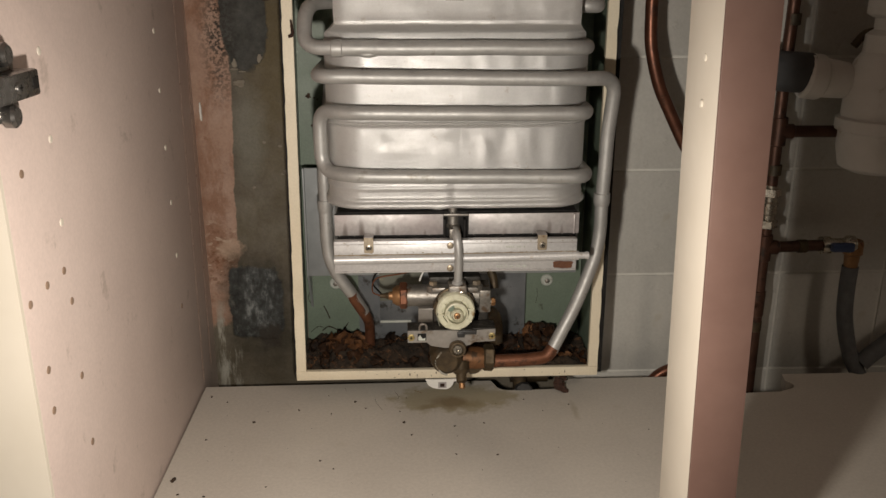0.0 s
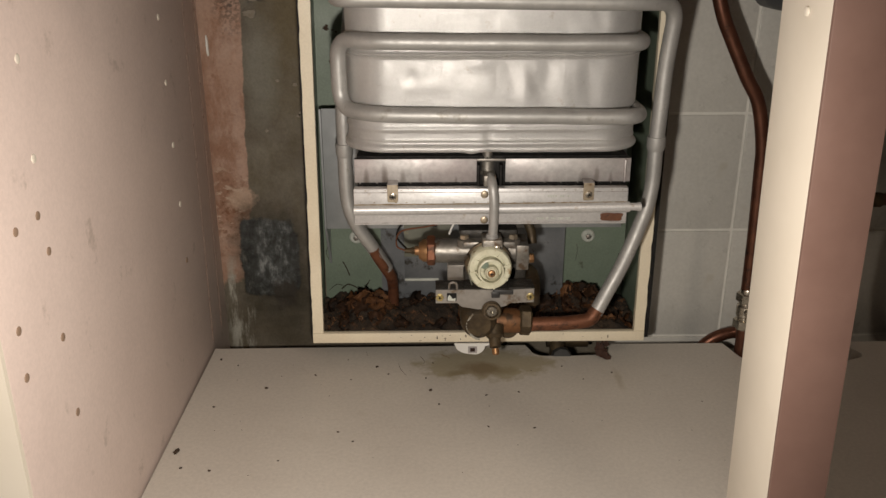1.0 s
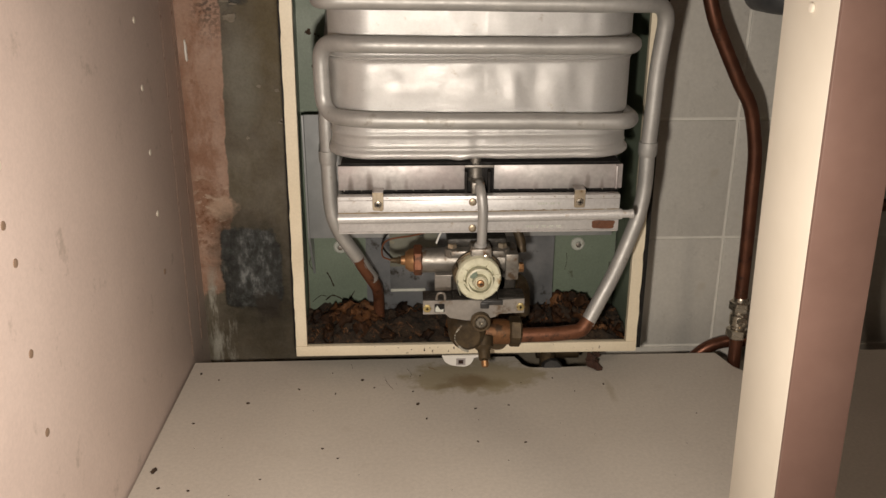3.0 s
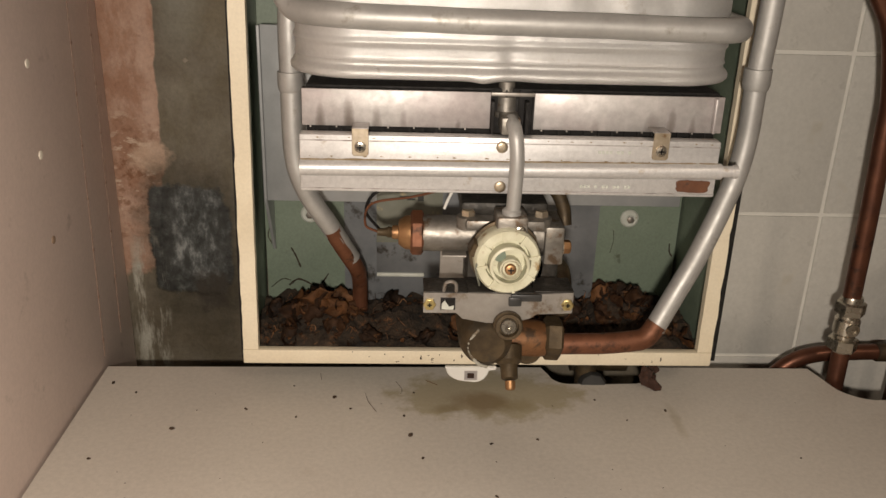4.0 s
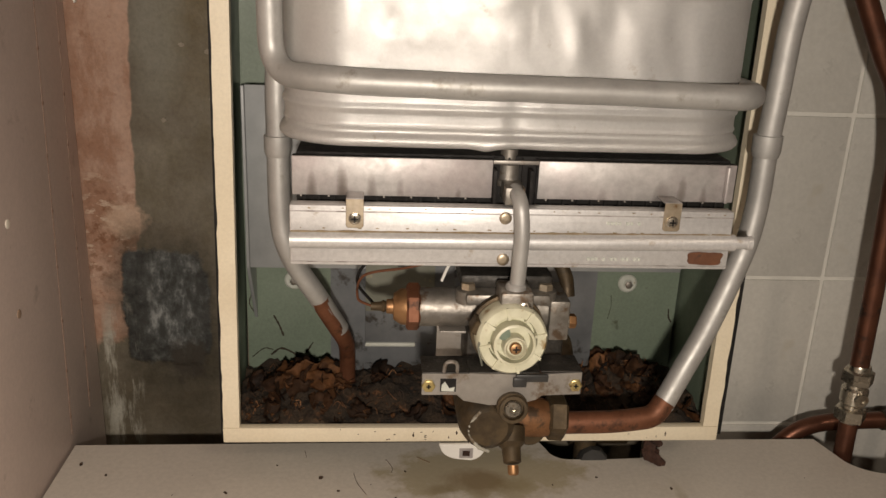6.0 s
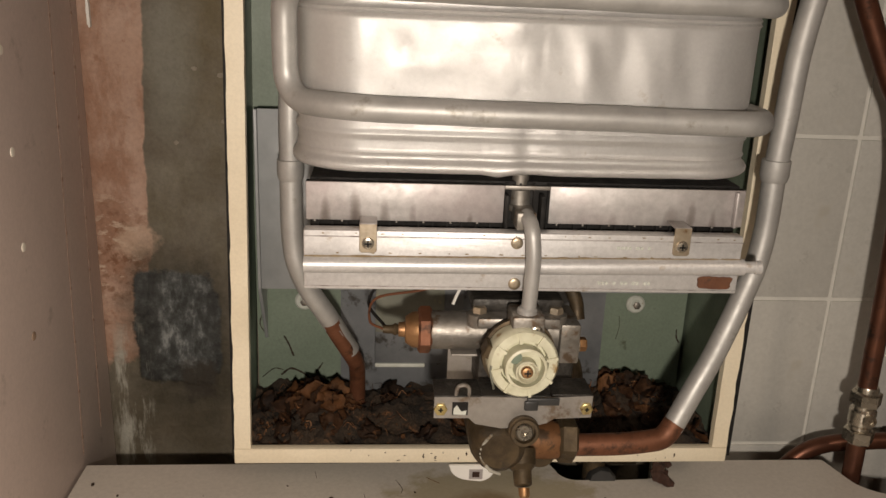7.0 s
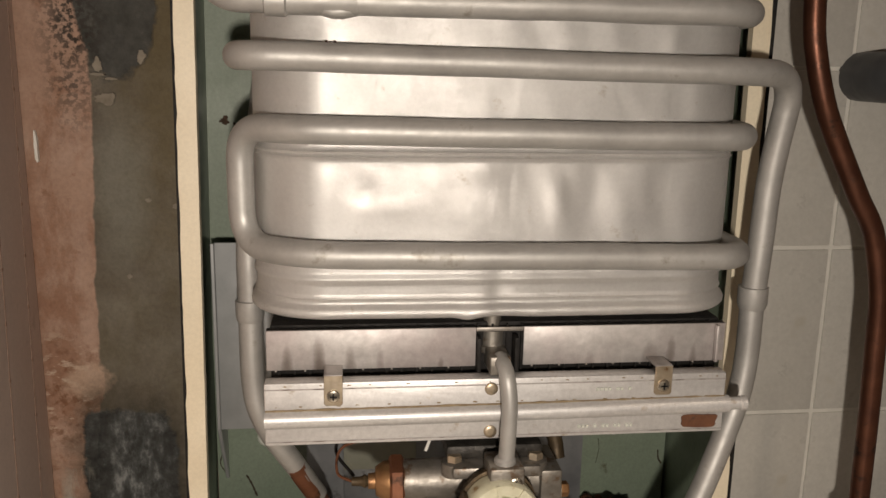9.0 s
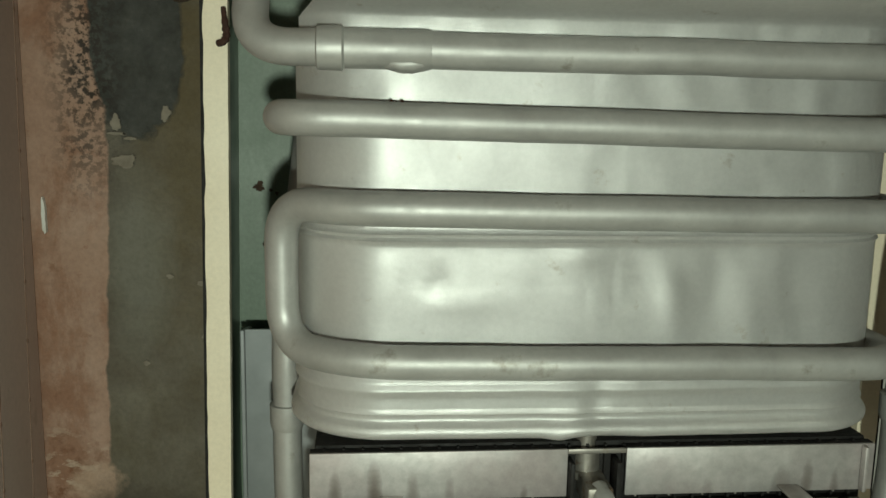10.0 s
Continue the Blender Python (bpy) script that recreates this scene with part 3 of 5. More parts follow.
part("plaster_coat", coat(), "render", wall, "damp render with bare pink plaster and dark cement patches", sharp=80)
for x, z, rx, rz, s in ((-0.2605, 0.4105, 0.0030, 0.0048, 1.2), (-0.2555, 0.386, 0.0085, 0.0038, 3.7), (-0.229, 0.4165, 0.0030, 0.0045, 5.2), (-0.2600, 0.4035, 0.0052, 0.0012, 8.8), (-0.252, 0.4005, 0.0050, 0.0010, 2.2)):
    part("plaster_flake", slab(ragged(x, z, rx, rz, s, 0.5, 2.2, 40), "y", 0.0098, 0.0118, 0.0003), "flake", wall, "lifted pale plaster flake")
for x, z, r in ((-0.204, 0.27, 0.004), (-0.208, 0.268, 0.0025), (-0.23, 0.31, 0.002), (-0.21, 0.305, 0.0025), (-0.247, 0.25, 0.002)):
    part("plaster_fleck", slab(ragged(x, z, r, r * 0.8, x * 90, 0.6, 2.0, 24), "y", 0.0108, 0.0125), "flake", wall)
part("plaster_chip", slab(ragged(-0.307, 0.35, 0.0012, 0.0105, 2.4, 0.3, 4.0, 30), "y", 0.0060, 0.0095), "white", wall, "white chip on the plaster")

part("twig", sweep(smooth_path([(-0.226, 0.010, 0.492), (-0.219, 0.008, 0.487), (-0.212, 0.007, 0.488), (-0.207, 0.008, 0.492)], 6), lambda s: 0.0009 + 0.0009 * abs(noise.noise((s * 9, 4, 1))), 6), "mould", wall, "dark twig stuck to the wall")

# ---- kitchen base cabinet ----
cabinet = thing("base_cabinet", (0.3, -0.3, -0.16), "open kitchen base cabinet in pale pinkish laminate, doors off", "cabinet")
side = part("side_panel", box(-0.334, -0.3155, -0.5185, 0.008, -0.16, TOP, 0.0008), "laminate", cabinet)
part("front_edge", box(-0.385, -0.3155, -0.5230, -0.5187, -0.16, TOP), "cream_edge", side, "cream front edging")
part("side_panel", box(1.05, 1.068, -0.515, -0.002, -0.16, TOP, 0.0008), "laminate", cabinet)
outline = [(-0.3135, -0.53), (1.049, -0.53), (1.049, -0.064), (0.462, -0.064)]
outline += arc(0.452, -0.094, 0.012, 60, -70, 6) + [(0.44, -0.112)] + arc(0.345, -0.085, 0.033, 275, 205, 8) + [(0.306, -0.065)]
outline += [(0.156, -0.065)] + arc(0.141, -0.083, 0.010, 0, -80, 6) + [(0.11, -0.0945)] + arc(0.084, -0.078, 0.016, 265, 185, 8) + [(0.063, -0.066), (-0.3135, -0.069)]
part("base_panel", slab(outline, "z", -0.018, 0.0), "shelf", cabinet, "pale laminate base panel with a brown drip stain")


def leaning(b, slope=-0.027, at=0.46):
    """The centre post stands slightly out of plumb."""
    for v in b.verts:
        v.co.x += slope * (v.co.z - at)
    return b


stile = part("centre_stile", leaning(box(0.156, 0.1925, -0.5335, -0.468, 0.0003, 0.564, 0.0008)), "cream_edge", cabinet, "cream centre post")
part("front_strip", leaning(box(0.1558, 0.1927, -0.537, -0.5337, 0.0003, 0.564, 0.0006)), "brown_edge", stile, "brown laminate front")
# unseen rail; lower edge placed to shade the upper side panel from above
part("unseen_front_rail", box(-0.3155, 1.05, -0.53, -0.512, 0.565, TOP - 0.001, 0.001), "laminate", cabinet)
part("plinth", box(-0.3155, 1.05, -0.46, -0.445, -0.16, -0.0185), "brown_edge", cabinet)
for z in (0.466, 0.435):
    part("hole_plug", lathe((0.1565, -0.505, z), (-1, 0, 0), [(0, 0.0028), (0.0012, 0.0026), (0.0016, 0.0015)], 14), "glint", stile, "pale hinge-hole plug")
for y in (-0.134,):
    for k in range(7):
        part("hole_plug", lathe((-0.3158, y, 0.142 + 0.0636 * k), (1, 0, 0), [(0, 0.0033), (0.0008, 0.0031), (0.0011, 0.0018)], 12), "glint" if k else "pin_dark", side)
for y, z, dark in ((-0.432, 0.465, 0), (-0.434, 0.400, 0), (-0.436, 0.335, 0), (-0.49, 0.386, 1), (-0.477, 0.298, 1), (-0.4445, 0.298, 1), (-0.438, 0.270, 1), (-0.508, 0.295, 1), (-0.4965, 0.238, 1), (-0.44, 0.205, 1), (-0.498, 0.205, 1), (-0.438, 0.142, 1)):
    part("hole_plug", lathe((-0.3158, y, z), (1, 0, 0), [(0, 0.0033), (0.0008, 0.0031), (0.0011, 0.0018)], 12), "pin_dark" if dark else "glint", side)

hinge = part("hinge", box(-0.3155, -0.312, -0.512, -0.478, 0.434, 0.482, 0.001), "hinge", cabinet, "nickel-plated concealed hinge")
part("mounting_wing", lathe((-0.312, -0.5, 0.478), (1, 0, 0), [(0, 0.008), (0.006, 0.008), (0.008, 0.006)], 20), "hinge", hinge)
part("mounting_wing", lathe((-0.312, -0.5, 0.438), (1, 0, 0), [(0, 0.008), (0.006, 0.008), (0.008, 0.006)], 20), "hinge", hinge)
arm = part("hinge_arm", box(-0.312, -0.297, -0.545, -0.475, 0.449, 0.467, 0.002), "hinge", hinge)
part("adjusting_slot", box(-0.2972, -0.2965, -0.487, -0.479, 0.454, 0.462, 0.0003), "dark", arm)
screw((-0.297, -0.51, 0.458), (1, 0, 0), 0.004, 0.002, "hinge", arm, "adjusting_screw")
hinge.location.z, hinge.location.y = hinge.location.z - 0.009, hinge.location.y - 0.006

worktop = tagged(part("worktop", box(-0.6, 1.3, -0.56, 0.0015, TOP + 0.0005, TOP + 0.038, 0.003), "laminate"), "pale laminate kitchen worktop over the cabinet", "worktop")

for y0, y1 in ((0.002, -0.024), (-0.041, -0.068)):
    b = bmesh.new()
    way = [(y0 + (y1 - y0) * k / 60 + 0.0004 * noise.noise((k * 0.4, y0, 3)), 0.5 - 0.49 * k / 60) for k in range(61)]
    wide = [0.0003 + 0.0004 * abs(noise.noise((k * 0.8, y0, 7))) for k in range(61)]
    slab([(y - w, z) for (y, z), w in zip(way, wide)] + [(y + w, z) for (y, z), w in list(zip(way, wide))[::-1]], "x", -0.3156, -0.3151, bm=b)
    for k in range(3, 60, 5):
        y, z = way[k]
        slab(ragged(y, z + 0.003 * math.sin(k * 2.7), 0.0011, 0.0014, k * 1.3, 0.5, 2.0, 14), "x", -0.3156, -0.3149, bm=b)
    part("brown_line", b, "line", side, "thin brown line with rust dots")

# ---- gas water heater ----
heater = thing("gas_water_heater", (0.003, -0.06, 0.03), "old wall-hung gas water heater with its cover taken off", "water heater")
CT, CB = 0.66, 0.031


def case_x(sign, z):
    return (-0.1870 + 0.014 * (z - 0.03)) if sign < 0 else (0.1935 - 0.004 * (z - 0.03))


back = part("back_panel", box(-0.183, 0.189, -0.009, -0.0015, CB + 0.004, CT), "green", heater, "grey-green enamelled back panel")
for sign, name in ((-1, "side_wall"), (1, "side_wall")):
    b = bmesh.new()
    a0, a1 = case_x(sign, CB), case_x(sign, CT)
    t = 0.0016 * -sign
    pts = [(a0, CB), (a0 + t, CB), (a1 + t, CT), (a1, CT)]
    slab(pts, "y", -0.110, -0.0015, bm=b)
    ob = part(name, b, "green", heater, "grey-green case side")
    w = 0.0118 * -sign
    zs = np.linspace(CB + 0.0126, CT, 90)
    outer = [(a0 + (a1 - a0) * (z - CB) / (CT - CB) - t * 0.2 - sign * (0.0011 * max(0, noise.noise((z * 45, sign, 2)) + 0.1) + 0.0006 * noise.noise((z * 160, sign, 6))), z) for z in zs]
    inner = [(a0 + (a1 - a0) * (z - CB) / (CT - CB) + w + 0.0002 * noise.noise((z * 70, sign, 9)), z) for z in zs]
    b = slab(outer + inner[::-1], "y", -0.1165, -0.1095)
    part("front_flange", b, "enamel", ob, "chipped cream enamelled flange")
    # near-black strip, widened on the right to draw the shade beside the flange
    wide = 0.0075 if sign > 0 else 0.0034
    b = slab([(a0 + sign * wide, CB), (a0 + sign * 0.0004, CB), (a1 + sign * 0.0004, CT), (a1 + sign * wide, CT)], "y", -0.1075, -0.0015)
    part("outer_skin", b, "dark", ob, "dark chipped outer face, doubling as the shade line beside the case")
bot = part("bottom_wall", box(-0.1855, 0.192, -0.110, -0.0015, CB, CB + 0.0016), "green", heater)
b = bmesh.new()
box(-0.1874, 0.1940, -0.1168, -0.1095, CB, CB + 0.0122, 0.0009, b)
part("front_flange", b, "enamel", bot, "cream enamelled flange spotted with dirt")
b = bmesh.new()
for x, z, r, s in ((-0.045, 0.037, 0.0022, 1), (-0.012, 0.039, 0.0024, 2), (0.145, 0.035, 0.0010, 4), (0.152, 0.037, 0.002, 5), (-0.036, 0.036, 0.0014, 3), (-0.018, 0.035, 0.0015, 7), (-0.03, 0.040, 0.001, 8), (0.1, 0.041, 0.001, 9), (-0.1, 0.042, 0.0008, 6)):
    slab(ragged(x, z, r * 0.3, r * 0.65, s, 0.9, 2, 24), "y", -0.1171, -0.1166, bm=b)
rng = random.Random(3)
for k in range(13):
    x, z = rng.gauss(-0.03, 0.022) if k % 3 else rng.uniform(-0.17, 0.18), CB + rng.uniform(0.002, 0.011)
    slab(ragged(x, z, rng.uniform(0.0002, 0.0009), rng.uniform(0.0001, 0.0004), k * 2.1, 0.9, 2, 12), "y", -0.1172, -0.1166, bm=b)
tagged(part("dirt_marks", b, "dirt", bot, "black dirt marks"), kind="stuff")
part("rust_curl", sweep(smooth_path([(-0.1708, -0.118, 0.470), (-0.1697, -0.1205, 0.462), (-0.1692, -0.1205, 0.4565), (-0.1705, -0.1205, 0.4535), (-0.1735, -0.1185, 0.4525)]), lambda s: 0.0012 + 0.0009 * abs(noise.noise((s * 7, 2, 5))) + 0.0006 * s, 8), "rust", heater, "curl of rusty wire on the flange")
for x in (-0.143, 0.143):
    w = part("wall_bolt", lathe((x, -0.009, 0.122), (0, -1, 0), [(0, 0.0082), (0.002, 0.0082), (0.0032, 0.0068), (0.0033, 0.004), (0.0045, 0.0038), (0.0048, 0.002)], 28), "washer", heater, "white washer with a wall bolt")
    part("bolt_head", lathe((x, -0.012, 0.122), (0, -1, 0), [(0, 0.0034), (0.0035, 0.0034), (0.004, 0.0024)], 6), "cast", w)

# galvanised sheet behind burner and valve
sheet = part("rear_sheet", box(-0.1735, 0.174, -0.0475, -0.0455, 0.146, 0.2885, 0.0004), "galv", heater, "galvanised sheet behind the burner")
part("side_return", slab([(-0.0475, 0.2880), (-0.012, 0.2815), (-0.012, 0.088), (-0.0475, 0.146)], "x", -0.1765, -0.1738, 0.0005), "galv", sheet)
part("lower_sheet", box(-0.112, 0.112, -0.024, -0.022, 0.045, 0.150), "dull_steel", heater, "dull galvanised mounting sheet")
lab = part("rating_label", box(-0.083, -0.012, -0.0495, -0.0478, 0.083, 0.158, 0.0003), "dull_steel", heater, "dirty metal rating plate")
paper = part("paper_label", box(-0.083, -0.028, -0.0528, -0.0518, 0.112, 0.158, 0.0003), "label", lab, "yellowed paper label")
part("print_bars", box(-0.058, -0.051, -0.0532, -0.0529, 0.150, 0.1515, bm=box(-0.064, -0.051, -0.0532, -0.0529, 0.1525, 0.1535)), "ink", paper)
part("black_square", box(-0.049, -0.044, -0.0532, -0.0529, 0.1495, 0.1545), "ink", paper)
part("white_edge", box(-0.083, -0.042, -0.0510, -0.0476, 0.0795, 0.0830, 0.0012), "washer", lab)

# heat exchanger shell
def shell_dents(x, z):
    g = lambda cx, cz, rx, rz, h: h * math.exp(-((x - cx) / rx) ** 2 - ((z - cz) / rz) ** 2)
    d = g(0.02, 0.348, 0.010, 0.016, -0.0016) + g(0.038, 0.338, 0.007, 0.02, 0.0013) + g(0.058, 0.345, 0.009, 0.022, -0.0018) + g(0.078, 0.34, 0.008, 0.022, 0.0011)
    d += g(-0.005, 0.36, 0.012, 0.007, 0.0011) + g(-0.055, 0.338, 0.02, 0.006, 0.0006) + g(-0.068, 0.346, 0.006, 0.006, -0.0008) + g(0.005, 0.29, 0.006, 0.014, -0.0014) + g(0.0, 0.283, 0.014, 0.012, 0.0008)
    d += g(0.005, 0.395, 0.007, 0.02, -0.0006) + g(0.1, 0.432, 0.007, 0.012, 0.0014) + g(0.118, 0.43, 0.006, 0.014, -0.0014) + g(-0.1, 0.432, 0.006, 0.008, -0.0013) + g(0.12, 0.4, 0.006, 0.01, 0.0012)
    d += g(0.1, 0.34, 0.01, 0.02, -0.0009) + g(0.088, 0.352, 0.006, 0.02, 0.0007)
    d *= 0.6 if x > 0.012 else 0.9
    return d + 0.00035 * noise.noise((x * 45, z * 30, 1)) + (0.00045 * noise.noise((x * 70 + z * 30, z * 20, 4)) if x > 0 else 0)


def shell():
    xl, xr, yf, yb, r = -0.1335, 0.1525, -0.188, -0.03, 0.041
    plan = [(xl, yb)] + [(xl + r + r * math.cos(a), yf + r + r * math.sin(a)) for a in np.linspace(math.pi, 1.5 * math.pi, 14)]
    nx = 110
    plan += [(xl + r + (xr - xl - 2 * r) * k / nx, yf) for k in range(1, nx)]
    plan += [(xr - r + r * math.cos(a), yf + r + r * math.sin(a)) for a in np.linspace(1.5 * math.pi, 2 * math.pi, 14)] + [(xr, yb)]
    cx, cy = (xl + xr) / 2, -0.10
    levels = [(0.2740, -0.004), (0.2744, 0.0018), (0.2760, 0.0034), (0.2783, 0.0036), (0.2806, 0.0022), (0.2820, 0.0004), (0.2840, 0.0), (0.2857, 0.0009), (0.2875, 0.0)]
    levels += [(z, 0) for z in np.linspace(0.2885, 0.2925, 3)] + [(0.2945, 0.0002), (0.296, 0.0014), (0.2975, 0.0014), (0.299, 0.0002)]
    levels += [(z, 0) for z in np.linspace(0.301, 0.362, 24)] + [(0.364, 0.0002), (0.3653, 0.0013), (0.3667, 0.0002), (0.3682, 0.0012), (0.3695, 0)]
    levels += [(z, 0) for z in np.linspace(0.372, 0.452, 26)]
    b = bmesh.new()
    rows = []
    for z, off in levels:
        row = []
        for i, (x, y) in enumerate(plan):
            px, py = plan[max(i - 1, 0)], plan[min(i + 1, len(plan) - 1)]
            n = Vector((py[1] - px[1], -(py[0] - px[0]), 0)).normalized()
            if n.dot(Vector((x - cx, y - cy, 0))) < 0:
                n = -n
            front = max(0.0, -n.y)
            crown = -0.0016 * (1 - abs(x - 0.004) / 0.12) if front > 0.98 else 0
            pinch = (0.0012 * math.exp(-((x - 0.007) / 0.012) ** 2) - 0.0022 * math.exp(-((x + 0.012) / 0.006) ** 2)) * 0.6 * front * min(1, max(0, (0.2815 - z) / 0.003))
            p = Vector((x, y, z + pinch)) + n * off + Vector((0, min(0, crown) - front ** 4 * shell_dents(x, z), 0))
            row.append(b.verts.new(p))
        rows.append(row)
    for a, c in zip(rows, rows[1:]):
        for k in range(len(plan) - 1):
            b.faces.new((a[k], a[k + 1], c[k + 1], c[k]))
    bmesh.ops.solidify(b, geom=list(b.faces), thickness=0.0008)
    return b


body = part("heat_exchanger_shell", shell(), "alu", heater, "dented silvery sheet-metal shell", sharp=50)


def hood():
    """Flue hood over the shell: a creased bottom edge that flares out to a flat front."""
    b = bmesh.new()
    levels = [(0.448, -0.1885, 0.0), (0.4605, -0.1887, 0.0), (0.4625, -0.190, 0.002), (0.4645, -0.1945, 0.005), (0.4690, -0.2100, 0.0115), (0.4705, -0.2135, 0.013), (0.4725, -0.2145, 0.0134), (0.4755, -0.2140, 0.0132), (0.4775, -0.2135, 0.013), (0.485, -0.2125, 0.0128), (0.495, -0.2115, 0.0126), (0.51, -0.2100, 0.0125), (0.55, -0.206, 0.012), (0.64, -0.198, 0.012)]
    rows = []
    n = 80
    for z, y, inset in levels:
        row = [b.verts.new((-0.132 + inset * 0.4, -0.03, z))]
        for k in range(n + 1):
            x = -0.130 + inset + (0.274 - 2 * inset) * k / n
            edge = max(0.0, abs(x - 0.007) - 0.112) / 0.03
            row.append(b.verts.new((x, y + 0.02 * edge ** 2 + 0.0012 * noise.noise((x * 28, z * 40, 2)) + 0.0006 * noise.noise((x * 90, z * 30, 7)), z + (0.0012 * noise.noise((x * 25, 1, 5)) if inset else 0))))
        row.append(b.verts.new((0.146 - inset * 0.4, -0.03, z)))
        rows.append(row)
    for a, c in zip(rows, rows[1:]):
        for k in range(len(a) - 1):
            b.faces.new((a[k], a[k + 1], c[k + 1], c[k]))
    bmesh.ops.solidify(b, geom=list(b.faces), thickness=0.0008)
    return b


hd = part("flue_hood", hood(), "alu", heater, "creased sheet-metal flue hood", sharp=40)
b = bmesh.new()
for x, z, r in ((-0.0905, 0.4248, 0.0014), (-0.0885, 0.4246, 0.0011), (-0.086, 0.4249, 0.0013)):
    lathe((x, -0.1965, z - 0.0008), (0, 0, 1), [(0, r), (r, r * 0.7), (r * 1.6, r * 0.2)], 7, b)
tagged(part("scale_crumb", b, "rust", hd, "rusty crumb on the tube"), kind="stuff")
part("type_plate", box(-0.006, 0.012, -0.2135, -0.2115, 0.4935, 0.504, 0.0003), "plate", hd)

# water coil round the shell
RT, YF = 0.0077, -0.1965


def wrap_right(z, x_end=0.154, y_end=-0.04):
    return [(x_end, YF, z), (x_end, y_end, z)]


def coil(name, pts, r=RT, fillet=0.036, label="", mat="tube"):
    path = rounded_path(pts, fillet, 12)
    fine = [path[0]]
    for p, q in zip(path, path[1:]):
        m = max(1, int((q - p).length / 0.012))
        fine += [p + (q - p) * (k + 1) / m for k in range(m)]
    return part(name, sweep(fine, r, 22, wobble=0.0007), mat, heater, label)


c1 = coil("coil_tube", [(-0.118, -0.12, 0.490), (-0.1495, -0.165, 0.490), (-0.1495, -0.190, 0.447), (-0.112, YF, 0.4465), (0.0, YF, 0.4465), (0.1455, YF, 0.4460), (0.1455, -0.04, 0.4460)], fillet=0.024)
part("sleeve", lathe((-0.1215, YF, 0.4465), (1, 0, 0), [(0, RT), (0.0006, RT + 0.0013), (0.0105, RT + 0.0015), (0.0115, RT + 0.0005), (0.046, RT + 0.0006), (0.048, RT)], 26), "tube", c1, "soldered sleeve")
blob = bmesh.new()
bmesh.ops.create_icosphere(blob, subdivisions=3, radius=1.0)
for v in blob.verts:
    v.co = Vector((-0.085 + v.co.x * 0.011, YF - 0.001 + v.co.y * 0.0055, 0.4405 + v.co.z * 0.0035)) + Vector(noise.noise_vector(v.co * 2.5)) * 0.0008
part("solder_blob", blob, "tube", c1, "drip of solder under the sleeve")
c0 = coil("coil_tube", [(0.132, -0.1, 0.488), (0.132, -0.178, 0.488), (0.156, -0.178, 0.488), (0.156, -0.04, 0.488)], fillet=0.03)
c2 = coil("coil_tube", [(-0.1375, -0.04, 0.4185), (-0.1375, YF, 0.4182), (0.0, YF, 0.4162), (0.14, YF, 0.4148), (0.1795, -0.174, 0.4130), (0.1768, -0.162, 0.36), (0.1755, -0.158, 0.272)], fillet=0.022, label="silver tube that turns down to the valve")
c3 = coil("coil_tube", [(0.1475, -0.04, 0.3785), (0.1475, YF, 0.3785), (0.0, YF, 0.3793), (-0.108, YF, 0.3803), (-0.1395, -0.170, 0.3803), (-0.1395, -0.166, 0.3132), (-0.108, YF, 0.3130), (0.0, YF, 0.3113), (0.1505, YF, 0.3098), (0.1505, -0.04, 0.3098)], fillet=0.022, label="silver tube bent back in a hairpin")
b = bmesh.new()
for x, r, s in ((-0.025, 0.0032, 1), (-0.0185, 0.0022, 2), (-0.012, 0.0014, 3)):
    lathe((x, YF - RT + 0.0012, 0.3112), (0, -1, 0), [(0, r), (0.0004, r * 0.7)], 10, b)
part("rust_spot", b, "smudge", c3, "brown stain")

left_way = smooth_path([(-0.1335, -0.070, 0.405), (-0.1370, -0.095, 0.360), (-0.1420, -0.110, 0.310), (-0.1427, -0.111, 0.262), (-0.1427, -0.111, 0.2237), (-0.1415, -0.111, 0.2025), (-0.1385, -0.111, 0.1870), (-0.1315, -0.107, 0.1680), (-0.1169, -0.100, 0.1424), (-0.1023, -0.085, 0.1104)], 8)
down_l = part("left_pipe", sweep(left_way, lambda s: 0.0078 - 0.0008 * max(0, s - 0.5), 20, wobble=0.0004), "tube", heater, "silver water pipe bent down behind the burner")
part("ferrule", lathe((-0.1427, -0.111, 0.2645), (0, 0, -1), [(0, 0.0080), (0.0004, 0.0093), (0.0105, 0.0093), (0.0142, 0.0083), (0.0147, 0.0074)], 24), "tube", down_l)
part("copper_end", sweep(smooth_path([(-0.1165, -0.1005, 0.1418), (-0.1112, -0.0950, 0.1290), (-0.1045, -0.0880, 0.1140), (-0.0985, -0.078, 0.0985), (-0.0972, -0.066, 0.086), (-0.0970, -0.056, 0.070), (-0.0970, -0.050, 0.030)], 8), lambda s: 0.0071 - 0.0007 * min(1, s * 1.5), 20), "copper", down_l, "bare copper end")
tagged(part("seam_dirt", sweep(smooth_path([(-0.1262, -0.1085, 0.1690), (-0.1125, -0.1015, 0.1455), (-0.0985, -0.0880, 0.1135)], 14), lambda s: 0.0006 + 0.0008 * abs(noise.noise((s * 30, 2, 7))), 6), "dirt", down_l, "crust of dirt along the seam"), kind="stuff")

down_r = coil("right_pipe", [(0.1755, -0.158, 0.274), (0.1765, -0.158, 0.222), (0.154, -0.166, 0.156), (0.1228, -0.1758, 0.0955)], 0.0075, 0.025, "silver pipe to the valve")
part("ferrule", lathe((0.1755, -0.158, 0.282), (0.01, 0, -1), [(0, 0.0077), (0.0005, 0.0093), (0.011, 0.0093), (0.0145, 0.0083), (0.015, 0.007)], 24), "tube", down_r)
